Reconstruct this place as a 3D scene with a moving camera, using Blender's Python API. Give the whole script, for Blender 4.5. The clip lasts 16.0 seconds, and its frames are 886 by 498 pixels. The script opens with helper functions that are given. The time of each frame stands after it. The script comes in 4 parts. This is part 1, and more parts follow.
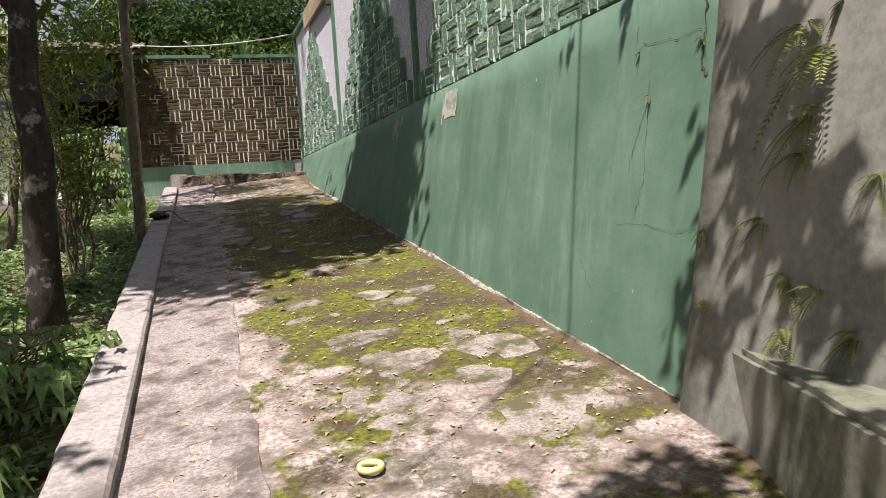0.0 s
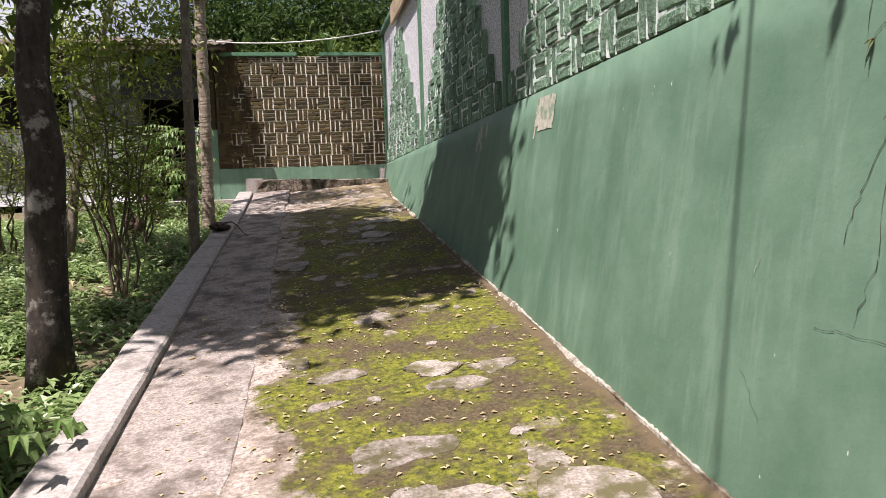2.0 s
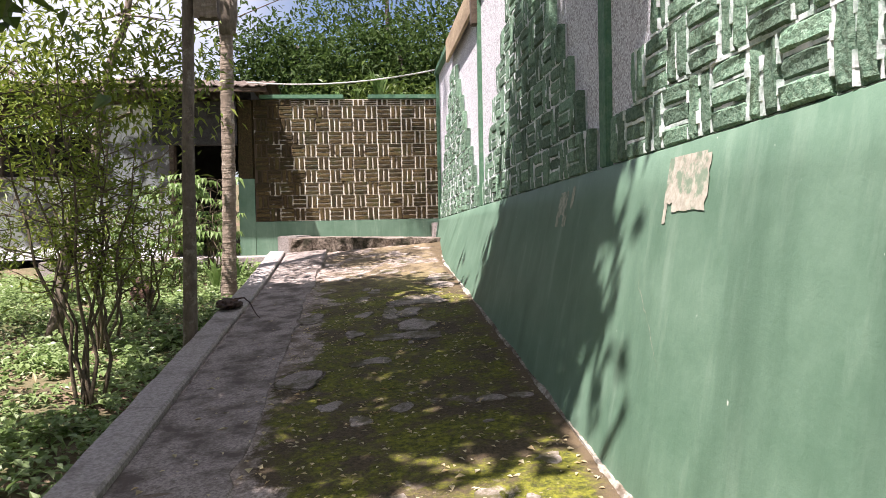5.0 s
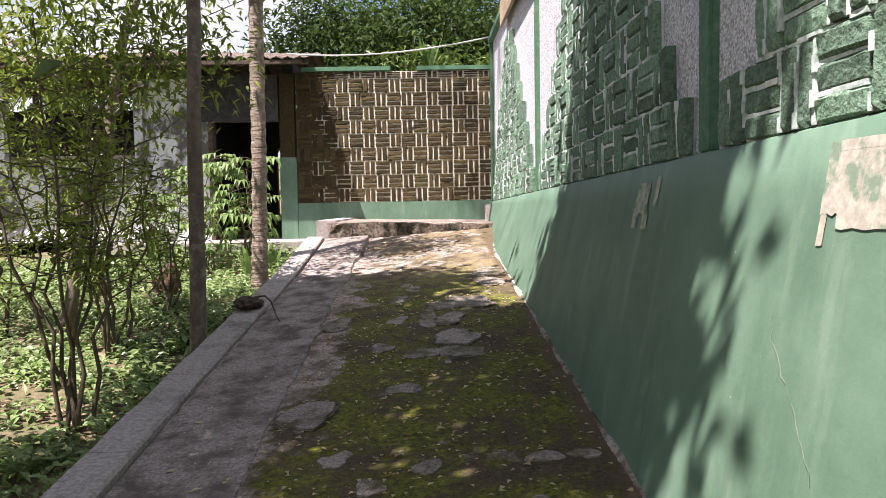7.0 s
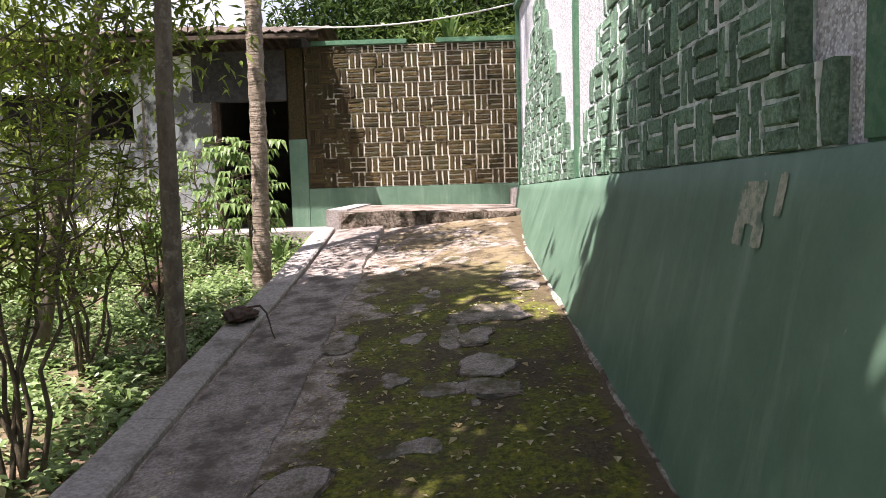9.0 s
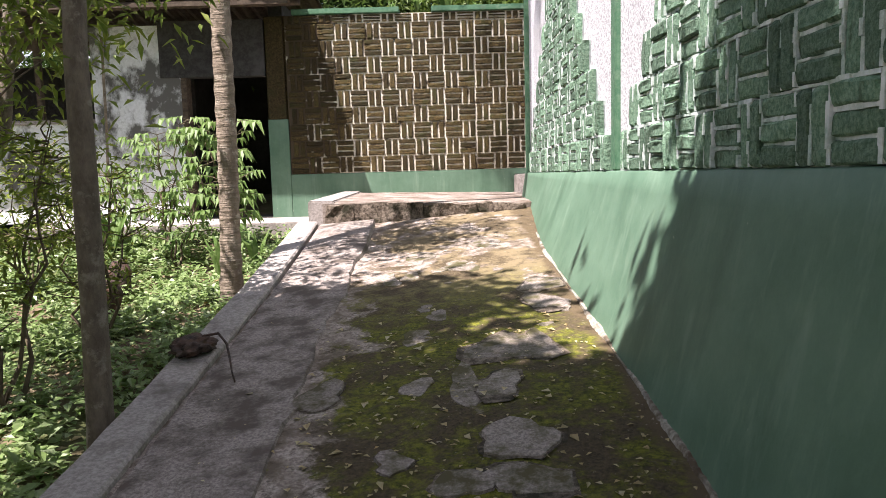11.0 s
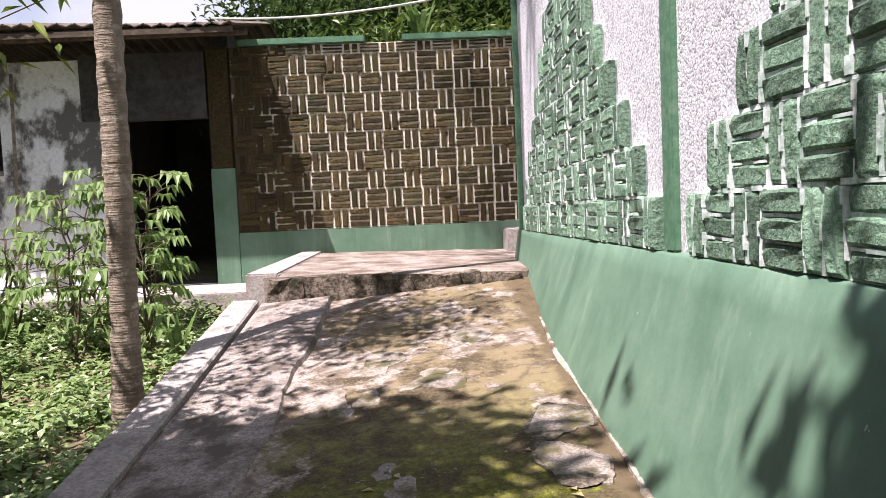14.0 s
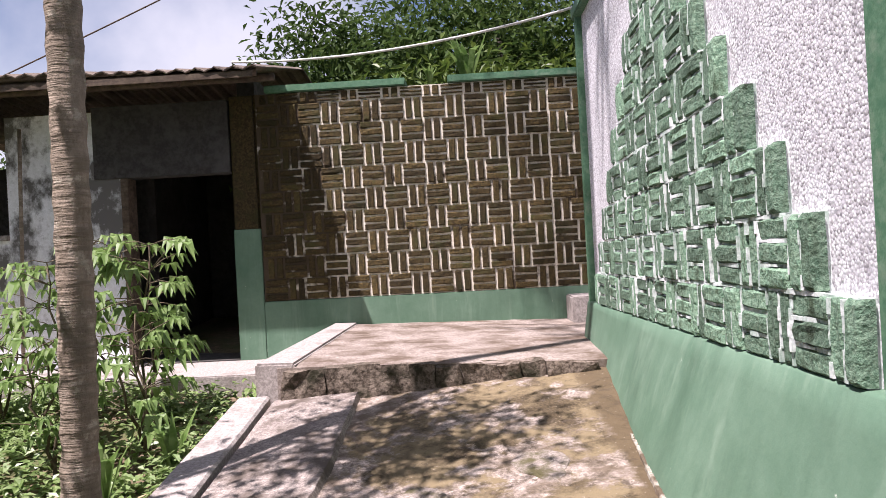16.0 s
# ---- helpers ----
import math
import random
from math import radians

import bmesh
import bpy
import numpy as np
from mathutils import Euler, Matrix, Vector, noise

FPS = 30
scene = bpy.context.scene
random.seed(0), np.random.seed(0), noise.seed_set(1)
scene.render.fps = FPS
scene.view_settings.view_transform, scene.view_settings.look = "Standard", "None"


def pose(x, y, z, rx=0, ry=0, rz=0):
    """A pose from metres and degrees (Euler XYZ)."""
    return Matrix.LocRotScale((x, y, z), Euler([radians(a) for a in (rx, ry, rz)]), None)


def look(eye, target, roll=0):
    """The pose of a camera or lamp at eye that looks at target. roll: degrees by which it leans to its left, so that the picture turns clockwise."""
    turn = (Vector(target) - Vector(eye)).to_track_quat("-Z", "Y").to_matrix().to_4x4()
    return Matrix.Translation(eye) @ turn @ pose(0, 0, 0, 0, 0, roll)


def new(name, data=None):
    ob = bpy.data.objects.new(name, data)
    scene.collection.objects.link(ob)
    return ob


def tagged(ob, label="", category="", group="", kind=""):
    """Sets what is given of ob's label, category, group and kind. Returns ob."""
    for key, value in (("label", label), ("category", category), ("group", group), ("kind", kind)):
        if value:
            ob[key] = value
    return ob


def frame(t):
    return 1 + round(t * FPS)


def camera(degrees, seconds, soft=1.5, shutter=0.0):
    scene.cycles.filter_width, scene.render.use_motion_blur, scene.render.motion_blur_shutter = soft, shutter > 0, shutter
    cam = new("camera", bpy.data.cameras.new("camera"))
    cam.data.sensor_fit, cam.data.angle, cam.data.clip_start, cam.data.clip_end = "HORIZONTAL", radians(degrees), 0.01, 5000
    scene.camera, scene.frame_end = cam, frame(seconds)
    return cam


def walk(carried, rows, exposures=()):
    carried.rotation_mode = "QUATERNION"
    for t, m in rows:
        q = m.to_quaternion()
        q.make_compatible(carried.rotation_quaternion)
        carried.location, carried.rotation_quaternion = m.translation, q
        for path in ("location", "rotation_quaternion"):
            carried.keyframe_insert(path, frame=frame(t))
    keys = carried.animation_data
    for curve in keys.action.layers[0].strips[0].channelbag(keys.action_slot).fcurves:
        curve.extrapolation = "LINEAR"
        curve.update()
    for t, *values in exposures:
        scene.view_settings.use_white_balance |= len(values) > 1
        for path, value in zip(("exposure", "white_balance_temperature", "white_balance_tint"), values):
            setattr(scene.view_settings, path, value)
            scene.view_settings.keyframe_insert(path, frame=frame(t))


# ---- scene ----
cam = camera(61.6, 16.0, soft=0.8)
METRES, EYE, TILT, LEAN, TURN = 9.5, 1.45, -5.5, 3.5, -17.7
ROWS = [
    (0.0, 0.0, 0.0, 0.0, -0.0, 0.0, -0.0),
    (0.5, 0.0082, 0.0366, 0.0054, -0.28, 0.04, -1.33),
    (1.0, 0.0131, 0.0686, 0.018, 6.21, -0.64, -3.13),
    (1.5, 0.006, 0.1079, 0.0265, 3.59, 1.63, -5.03),
    (2.0, 0.0036, 0.1344, 0.0309, 7.17, -0.09, -2.28),
    (2.5, 0.0044, 0.1701, 0.0444, 8.24, 0.93, -3.1),
    (3.0, -0.0001, 0.1992, 0.0473, 12.5, 1.9, -4.51),
    (3.5, -0.0158, 0.2317, 0.06, 10.97, 1.96, -3.85),
    (4.0, -0.0204, 0.2597, 0.0618, 11.01, 3.03, -3.66),
    (6.5, -0.0381, 0.4078, 0.0967, 14.25, 2.7, -3.13),
    (7.0, -0.0416, 0.4276, 0.0966, 15.98, 0.82, -3.9),
    (7.5, -0.0583, 0.4589, 0.1035, 14.19, 0.44, -4.5),
    (8.0, -0.0654, 0.4776, 0.1063, 14.3, -0.79, -2.94),
    (8.5, -0.07, 0.5075, 0.1134, 15.5, -0.41, -2.9),
    (9.0, -0.0722, 0.524, 0.1154, 17.66, -1.03, -3.32),
    (11.5, -0.1345, 0.6613, 0.1366, 16.07, -2.54, -3.38),
    (12.0, -0.1451, 0.6823, 0.1412, 13.46, -1.42, -2.62),
    (12.5, -0.1496, 0.7164, 0.1504, 15.5, -1.05, -3.08),
    (13.0, -0.1512, 0.7388, 0.154, 18.32, -1.64, -3.06),
    (13.5, -0.1626, 0.7778, 0.1596, 15.18, -1.14, -3.52),
    (14.0, -0.1679, 0.8103, 0.1645, 15.47, 0.5, -2.34),
    (14.5, -0.1702, 0.8441, 0.1761, 17.98, -0.33, -3.13),
    (15.0, -0.1818, 0.8725, 0.1755, 20.42, -1.18, -4.22),
    (15.5, -0.1977, 0.9015, 0.1877, 18.58, 0.6, -2.24),
    (16.0, -0.2061, 0.9347, 0.1907, 19.4, 4.07, -2.04),
]
walk(cam, [(t, pose(0, 0, EYE, TILT, LEAN, TURN) @ pose(METRES * x, METRES * y, METRES * z, 90 + pitch, roll, yaw)) for t, x, y, z, yaw, pitch, roll in ROWS], [(0.0, 0.85, 6350, 21), (2.0, 1.0, 6350, 21), (4.0, 1.45, 6350, 23), (7.5, 1.55, 6350, 24), (9.5, 1.57, 6350, 22), (11.5, 1.57, 6350, 21), (16.0, 1.15, 6200, 27)])

# ---- light ----
SUN = Vector((0.33, 0.31, -1.0)).normalized()
world = bpy.data.worlds.new("sky")
scene.world = world
world.use_nodes = True
wn, wl = world.node_tree.nodes, world.node_tree.links
sky = wn.new("ShaderNodeTexSky")
sky.sky_type, sky.sun_disc = "NISHITA", False
sky.sun_elevation, sky.sun_rotation = radians(65.6), radians(226.8)
wn["Background"].inputs["Strength"].default_value = 0.05
wco = wn.new("ShaderNodeTexCoord")
wno = wn.new("ShaderNodeTexNoise")
wno.inputs["Scale"].default_value, wno.inputs["Detail"].default_value = 2.6, 7
wra = wn.new("ShaderNodeValToRGB")
wra.color_ramp.elements[0].position, wra.color_ramp.elements[1].position = 0.40, 0.62
wmi = wn.new("ShaderNodeMixRGB")
wmi.inputs[2].default_value = (7.6, 7.9, 8.3, 1)
wl.new(wco.outputs["Generated"], wno.inputs["Vector"])
wl.new(wno.outputs["Fac"], wra.inputs[0])
wl.new(wra.outputs[0], wmi.inputs[0])
wl.new(sky.outputs[0], wmi.inputs[1])
wl.new(wmi.outputs[0], wn["Background"].inputs["Color"])
sun = new("sun", bpy.data.lights.new("sun", "SUN"))
sun.data.energy, sun.data.angle, sun.data.color = 5.0, radians(0.55), (1.0, 0.95, 0.86)
sun.matrix_world = look((0, 0, 20), Vector((0, 0, 20)) + SUN)

# ---- materials ----


def ramp(nt, src, a, b, lo=0.0, hi=1.0):
    r = nt.nodes.new("ShaderNodeMapRange")
    r.inputs[1].default_value, r.inputs[2].default_value = a, b
    r.inputs[3].default_value, r.inputs[4].default_value = lo, hi
    nt.links.new(src, r.inputs[0])
    return r.outputs[0]


def noise_of(nt, vec, scale, detail=5, rough=0.6, stretch=None):
    n = nt.nodes.new("ShaderNodeTexNoise")
    n.inputs["Scale"].default_value, n.inputs["Detail"].default_value, n.inputs["Roughness"].default_value = scale, detail, rough
    if stretch:
        m = nt.nodes.new("ShaderNodeMapping")
        m.inputs["Scale"].default_value = stretch
        nt.links.new(vec, m.inputs[0])
        vec = m.outputs[0]
    nt.links.new(vec, n.inputs["Vector"])
    return n.outputs["Fac"]


def mix(nt, fac, a, b):
    m = nt.nodes.new("ShaderNodeMixRGB")
    for i, v in ((0, fac), (1, a), (2, b)):
        if isinstance(v, tuple):
            m.inputs[i].default_value = (*v, 1)
        elif isinstance(v, float):
            m.inputs[i].default_value = v
        else:
            nt.links.new(v, m.inputs[i])
    return m.outputs[0]


def math_of(nt, op, a, b):
    m = nt.nodes.new("ShaderNodeMath")
    m.operation = op
    for i, v in ((0, a), (1, b)):
        if isinstance(v, (int, float)):
            m.inputs[i].default_value = v
        else:
            nt.links.new(v, m.inputs[i])
    return m.outputs[0]


def start(name, rough=0.85):
    m = bpy.data.materials.new(name)
    m.use_nodes = True
    nt = m.node_tree
    p = nt.nodes["Principled BSDF"]
    p.inputs["Roughness"].default_value = rough
    p.inputs["Specular IOR Level"].default_value = 0.3
    co = nt.nodes.new("ShaderNodeTexCoord").outputs["Object"]
    return m, nt, p, co


def bump(nt, p, height, strength, dist):
    b = nt.nodes.new("ShaderNodeBump")
    b.inputs["Strength"].default_value, b.inputs["Distance"].default_value = strength, dist
    nt.links.new(height, b.inputs["Height"])
    nt.links.new(b.outputs[0], p.inputs["Normal"])


def worn(name, c1, c2, c3, fine=40, big=1.6, stain=(0.5, 0.68), rough=0.85, rel=0.3, dist=0.01, stretch=None, vary=0.0):
    """Fine mottling from c1 to c2, with larger stains of c3."""
    m, nt, p, co = start(name, rough)
    if vary:
        co = nt.nodes.new("ShaderNodeNewGeometry").outputs["Position"]
    base = mix(nt, ramp(nt, noise_of(nt, co, fine, 7, 0.72), 0.41, 0.59), c1, c2)
    spot = ramp(nt, noise_of(nt, co, big, 8, 0.65, stretch), *stain)
    col = mix(nt, spot, base, c3)
    col = mix(nt, ramp(nt, noise_of(nt, co, fine * 0.3, 7, 0.75), 0.56, 0.68, 0, 0.55), col, c3)
    if vary:
        info = nt.nodes.new("ShaderNodeObjectInfo").outputs["Random"]
        h = nt.nodes.new("ShaderNodeHueSaturation")
        nt.links.new(ramp(nt, info, 0, 1, 1 - vary, 1 + vary), h.inputs["Value"])
        nt.links.new(col, h.inputs["Color"])
        col = h.outputs[0]
    nt.links.new(col, p.inputs["Base Color"])
    bump(nt, p, noise_of(nt, co, fine * 0.8, 6), rel, dist)
    return m


def leafy(name, c1, c2, c3, rough=0.45, gloss=0.35):
    m, nt, p, co = start(name, rough)
    a = ramp(nt, noise_of(nt, co, 1.3, 3), 0.35, 0.65)
    b = ramp(nt, noise_of(nt, co, 14.0, 2), 0.4, 0.7)
    col = mix(nt, b, mix(nt, a, c1, c2), c3)
    nt.links.new(col, p.inputs["Base Color"])
    p.inputs["Specular IOR Level"].default_value = gloss
    tr = nt.nodes.new("ShaderNodeBsdfTranslucent")
    nt.links.new(col, tr.inputs["Color"])
    ms = nt.nodes.new("ShaderNodeMixShader")
    ms.inputs[0].default_value = 0.38
    nt.links.new(p.outputs[0], ms.inputs[1])
    nt.links.new(tr.outputs[0], ms.inputs[2])
    nt.links.new(ms.outputs[0], nt.nodes["Material Output"].inputs["Surface"])
    return m


def paving():
    """Old concrete with patches of moss and soil between pale worn areas."""
    m, nt, p, co = start("mossy_concrete", 0.9)
    sep = nt.nodes.new("ShaderNodeSeparateXYZ")
    nt.links.new(co, sep.inputs[0])
    x, y = sep.outputs[0], sep.outputs[1]
    grit = noise_of(nt, co, 55, 6, 0.7)
    pale = mix(nt, ramp(nt, grit, 0.4, 0.6), (0.24, 0.195, 0.17), (0.50, 0.425, 0.375))
    pale = mix(nt, ramp(nt, noise_of(nt, co, 5, 6), 0.42, 0.62), pale, (0.15, 0.115, 0.085))
    soil = mix(nt, ramp(nt, grit, 0.4, 0.65), (0.045, 0.033, 0.018), (0.12, 0.088, 0.05))
    moss = mix(nt, ramp(nt, noise_of(nt, co, 30, 7, 0.75), 0.4, 0.62), (0.04, 0.046, 0.007), (0.19, 0.19, 0.02))
    grow = mix(nt, ramp(nt, noise_of(nt, co, 2.6, 9, 0.72), 0.43, 0.53), soil, mix(nt, ramp(nt, y, 10.6, 12.0), moss, (0.20, 0.155, 0.09)))
    big = noise_of(nt, co, 1.9, 10, 0.72)
    wet = math_of(nt, "MULTIPLY", ramp(nt, x, -0.1, 0.5), math_of(nt, "MULTIPLY", ramp(nt, y, 2.2, 4.6, 0.42, 1.0), ramp(nt, y, 10.8, 12.6, 1.0, 0.6)))
    near = math_of(nt, "ADD", big, math_of(nt, "MULTIPLY", wet, 0.30))
    cover = ramp(nt, near, 0.63, 0.69)
    col = mix(nt, cover, pale, grow)
    edge = math_of(nt, "ADD", ramp(nt, x, 1.45, 1.72, 0.0, 0.5), math_of(nt, "MULTIPLY", big, 0.6))
    col = mix(nt, ramp(nt, edge, 0.58, 0.68), col, (0.11, 0.08, 0.045))
    wob = nt.nodes.new("ShaderNodeTexNoise")
    wob.inputs["Scale"].default_value = 4
    nt.links.new(co, wob.inputs["Vector"])
    shift = nt.nodes.new("ShaderNodeVectorMath")
    shift.operation = "MULTIPLY_ADD"
    shift.inputs[1].default_value = (0.35, 0.35, 0.0)
    nt.links.new(wob.outputs["Color"], shift.inputs[0])
    nt.links.new(co, shift.inputs[2])
    v = nt.nodes.new("ShaderNodeTexVoronoi")
    v.feature = "DISTANCE_TO_EDGE"
    v.inputs["Scale"].default_value = 2.1
    nt.links.new(shift.outputs[0], v.inputs["Vector"])
    seam = ramp(nt, math_of(nt, "ADD", v.outputs["Distance"], math_of(nt, "MULTIPLY", grit, 0.05)), 0.03, 0.075, 1, 0)
    col = mix(nt, math_of(nt, "MULTIPLY", seam, ramp(nt, x, 0.0, 0.3, 0.1, 0.5)), col, soil)
    fleck = ramp(nt, noise_of(nt, co, 34, 3, 0.7), 0.66, 0.70, 0, 0.7)
    col = mix(nt, fleck, col, (0.36, 0.31, 0.25))
    dirt = ramp(nt, noise_of(nt, co, 11, 9, 0.8), 0.54, 0.62, 0, 0.75)
    col = mix(nt, dirt, col, (0.07, 0.052, 0.034))
    nt.links.new(col, p.inputs["Base Color"])
    h = math_of(nt, "ADD", grit, math_of(nt, "MULTIPLY", cover, -0.5))
    bump(nt, p, h, 0.7, 0.012)
    return m


def painted_wall():
    """Green masonry paint, faded in runs, with chips and grime."""
    m, nt, p, co = start("green_paint", 0.55)
    base = mix(nt, ramp(nt, noise_of(nt, co, 2.2, 8, 0.7), 0.35, 0.7), (0.088, 0.162, 0.107), (0.142, 0.23, 0.162))
    run = noise_of(nt, co, 7, 6, 0.65, (1, 1, 0.12))
    base = mix(nt, ramp(nt, run, 0.54, 0.76, 0, 0.5), base, (0.24, 0.33, 0.25))
    base = mix(nt, ramp(nt, noise_of(nt, co, 3, 6, 0.6, (1, 1, 0.2)), 0.52, 0.72, 0, 0.7), base, (0.06, 0.115, 0.075))
    chip = noise_of(nt, co, 26, 4, 0.6, (1, 1, 0.45))
    base = mix(nt, ramp(nt, chip, 0.735, 0.755), base, (0.45, 0.5, 0.42))
    nt.links.new(base, p.inputs["Base Color"])
    bump(nt, p, noise_of(nt, co, 30, 7, 0.7), 0.25, 0.006)
    return m


def pebbles():
    """Grey and white pebble-dash."""
    m, nt, p, co = start("pebble_dash", 0.9)
    v = nt.nodes.new("ShaderNodeTexVoronoi")
    v.inputs["Scale"].default_value = 85
    nt.links.new(co, v.inputs["Vector"])
    tone = nt.nodes.new("ShaderNodeSeparateColor")
    nt.links.new(v.outputs["Color"], tone.inputs[0])
    c = mix(nt, ramp(nt, v.outputs["Distance"], 0.3, 0.6), (0.80, 0.80, 0.82), (0.54, 0.53, 0.56))
    c = mix(nt, ramp(nt, tone.outputs[0], 0.74, 0.80, 0, 0.7), c, (0.24, 0.22, 0.24))
    c = mix(nt, ramp(nt, noise_of(nt, co, 3, 8, 0.65, (1, 1, 0.18)), 0.55, 0.72, 0, 0.5), c, (0.34, 0.33, 0.36))
    nt.links.new(c, p.inputs["Base Color"])
    bump(nt, p, v.outputs["Distance"], 0.35, -0.007)
    return m


def bark(name, c1, c2, c3, ring=0.0):
    m, nt, p, co = start(name, 0.9)
    n = noise_of(nt, co, 18, 7, 0.7, (1, 1, 0.5))
    c = mix(nt, ramp(nt, n, 0.35, 0.65), c1, c2)
    c = mix(nt, ramp(nt, noise_of(nt, co, 7, 6, 0.7), 0.56, 0.64), c, c3)
    if ring:
        rg = noise_of(nt, co, ring, 3, 0.6, (0.12, 0.12, 1))
        c = mix(nt, ramp(nt, rg, 0.52, 0.62, 0, 0.75), c, c1)
        n = math_of(nt, "ADD", n, math_of(nt, "MULTIPLY", rg, 1.6))
    nt.links.new(c, p.inputs["Base Color"])
    bump(nt, p, n, 0.8, 0.02)
    return m


M_FLOOR = paving()
M_GREEN = painted_wall()
M_PEBBLE = pebbles()
M_STRIP = worn("smooth_concrete", (0.18, 0.152, 0.137), (0.36, 0.31, 0.28), (0.10, 0.08, 0.066), 60, 4.5, (0.44, 0.62), 0.9, 0.4, 0.006)
M_LANDING = worn("stained_cement", (0.20, 0.165, 0.14), (0.36, 0.305, 0.27), (0.11, 0.08, 0.058), 50, 3.0, (0.42, 0.62), 0.9, 0.5, 0.008)
M_KERB = worn("kerb_cement", (0.25, 0.22, 0.205), (0.40, 0.36, 0.335), (0.14, 0.12, 0.105), 45, 3.0, (0.52, 0.72), 0.9, 0.4, 0.006)
M_STONE = worn("flat_stone", (0.17, 0.145, 0.125), (0.34, 0.29, 0.26), (0.085, 0.075, 0.035), 70, 6.0, (0.45, 0.6), 0.85, 0.5, 0.008, vary=0.18)
M_GREYWALL = worn("grey_render", (0.155, 0.16, 0.13), (0.215, 0.215, 0.18), (0.30, 0.285, 0.25), 22, 1.8, (0.5, 0.75), 0.8, 0.3, 0.006, (1, 1, 0.4))
M_BLOCK = worn("mossy_block", (0.11, 0.125, 0.08), (0.17, 0.175, 0.125), (0.27, 0.25, 0.21), 18, 2.5, (0.5, 0.68), 0.9, 0.5, 0.01, (1, 1, 0.5))
M_FOOT = worn("crumbled_plaster", (0.24, 0.215, 0.17), (0.42, 0.385, 0.33), (0.10, 0.075, 0.05), 45, 5.0, (0.48, 0.6), 0.95, 0.8, 0.01)
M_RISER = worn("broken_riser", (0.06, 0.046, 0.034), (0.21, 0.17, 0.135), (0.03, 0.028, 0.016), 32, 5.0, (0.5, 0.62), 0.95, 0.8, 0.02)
M_GBRICK = worn("green_brick", (0.095, 0.175, 0.115), (0.20, 0.30, 0.212), (0.05, 0.08, 0.045), 55, 8.0, (0.56, 0.68), 0.85, 1.0, 0.02, (1, 1, 0.45), vary=0.4)
M_GMORTAR = worn("green_mortar", (0.30, 0.40, 0.34), (0.55, 0.62, 0.58), (0.78, 0.80, 0.80), 26, 6.0, (0.46, 0.62), 0.9, 0.7, 0.01)
M_STRIPE = worn("green_batten", (0.06, 0.15, 0.085), (0.10, 0.2, 0.12), (0.18, 0.25, 0.18), 24, 6.0, (0.55, 0.75), 0.7, 0.4, 0.006)
M_DBRICK = worn("dark_brick", (0.030, 0.021, 0.008), (0.080, 0.056, 0.020), (0.038, 0.036, 0.010), 38, 5, (0.5, 0.66), 0.9, 0.8, 0.012, vary=0.45)


def patchy_mortar():
    """Pale mortar, darker in irregular patches towards the house end."""
    m, nt, p, co = start("pale_mortar", 0.9)
    sep = nt.nodes.new("ShaderNodeSeparateXYZ")
    nt.links.new(co, sep.inputs[0])
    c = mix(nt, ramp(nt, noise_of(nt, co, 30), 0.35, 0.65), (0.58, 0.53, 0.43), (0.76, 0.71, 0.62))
    darkening = math_of(nt, "ADD", noise_of(nt, co, 2.6, 8, 0.65), ramp(nt, sep.outputs[0], -1.2, -0.3, 0.22, 0.0))
    c = mix(nt, ramp(nt, darkening, 0.54, 0.62), c, (0.075, 0.055, 0.035))
    nt.links.new(c, p.inputs["Base Color"])
    bump(nt, p, noise_of(nt, co, 24, 6), 0.5, 0.006)
    return m


M_DMORTAR = patchy_mortar()
M_WHITE = worn("limewash", (0.66, 0.67, 0.69), (0.78, 0.79, 0.82), (0.13, 0.125, 0.12), 20, 1.7, (0.48, 0.56), 0.9, 0.4, 0.006, (1, 1, 0.7))
# near-black render of the lintel
M_LINTEL = worn("dark_render", (0.035, 0.033, 0.032), (0.055, 0.052, 0.05), (0.075, 0.072, 0.07), 16, 2.0, (0.5, 0.7), 0.9, 0.4, 0.006)
# dimness of the unlit interior is put into this colour
M_ROOM = worn("room_shade", (0.05, 0.046, 0.042), (0.09, 0.085, 0.08), (0.03, 0.028, 0.025), 12, 1.5, (0.5, 0.7))
M_ROOF = worn("rusty_sheet", (0.12, 0.09, 0.07), (0.20, 0.16, 0.13), (0.06, 0.045, 0.035), 20, 2.5, (0.5, 0.7), 0.75)
M_TIMBER = worn("old_timber", (0.07, 0.05, 0.035), (0.12, 0.09, 0.065), (0.035, 0.025, 0.02), 14, 3.0, (0.5, 0.7), 0.85, 0.5, 0.008, (1, 6, 6))
M_PLANK = worn("tan_plank", (0.36, 0.27, 0.17), (0.47, 0.37, 0.25), (0.22, 0.16, 0.10), 30, 4.0, (0.5, 0.7), 0.8, 0.3, 0.005, (1, 0.2, 1))
M_EARTH = worn("leafy_soil", (0.11, 0.078, 0.05), (0.21, 0.15, 0.10), (0.09, 0.10, 0.04), 14, 1.2, (0.42, 0.6), 0.95, 0.8, 0.04)
M_BARK_DARK = bark("dark_bark", (0.02, 0.016, 0.013), (0.055, 0.043, 0.034), (0.20, 0.185, 0.165))
M_BARK_GREY = bark("grey_bark", (0.10, 0.08, 0.06), (0.19, 0.155, 0.12), (0.25, 0.22, 0.18))
M_PALM = bark("palm_bark", (0.17, 0.135, 0.10), (0.31, 0.25, 0.195), (0.40, 0.35, 0.28), 24)
M_TWIG = bark("twig_bark", (0.07, 0.055, 0.035), (0.14, 0.11, 0.07), (0.18, 0.15, 0.10))
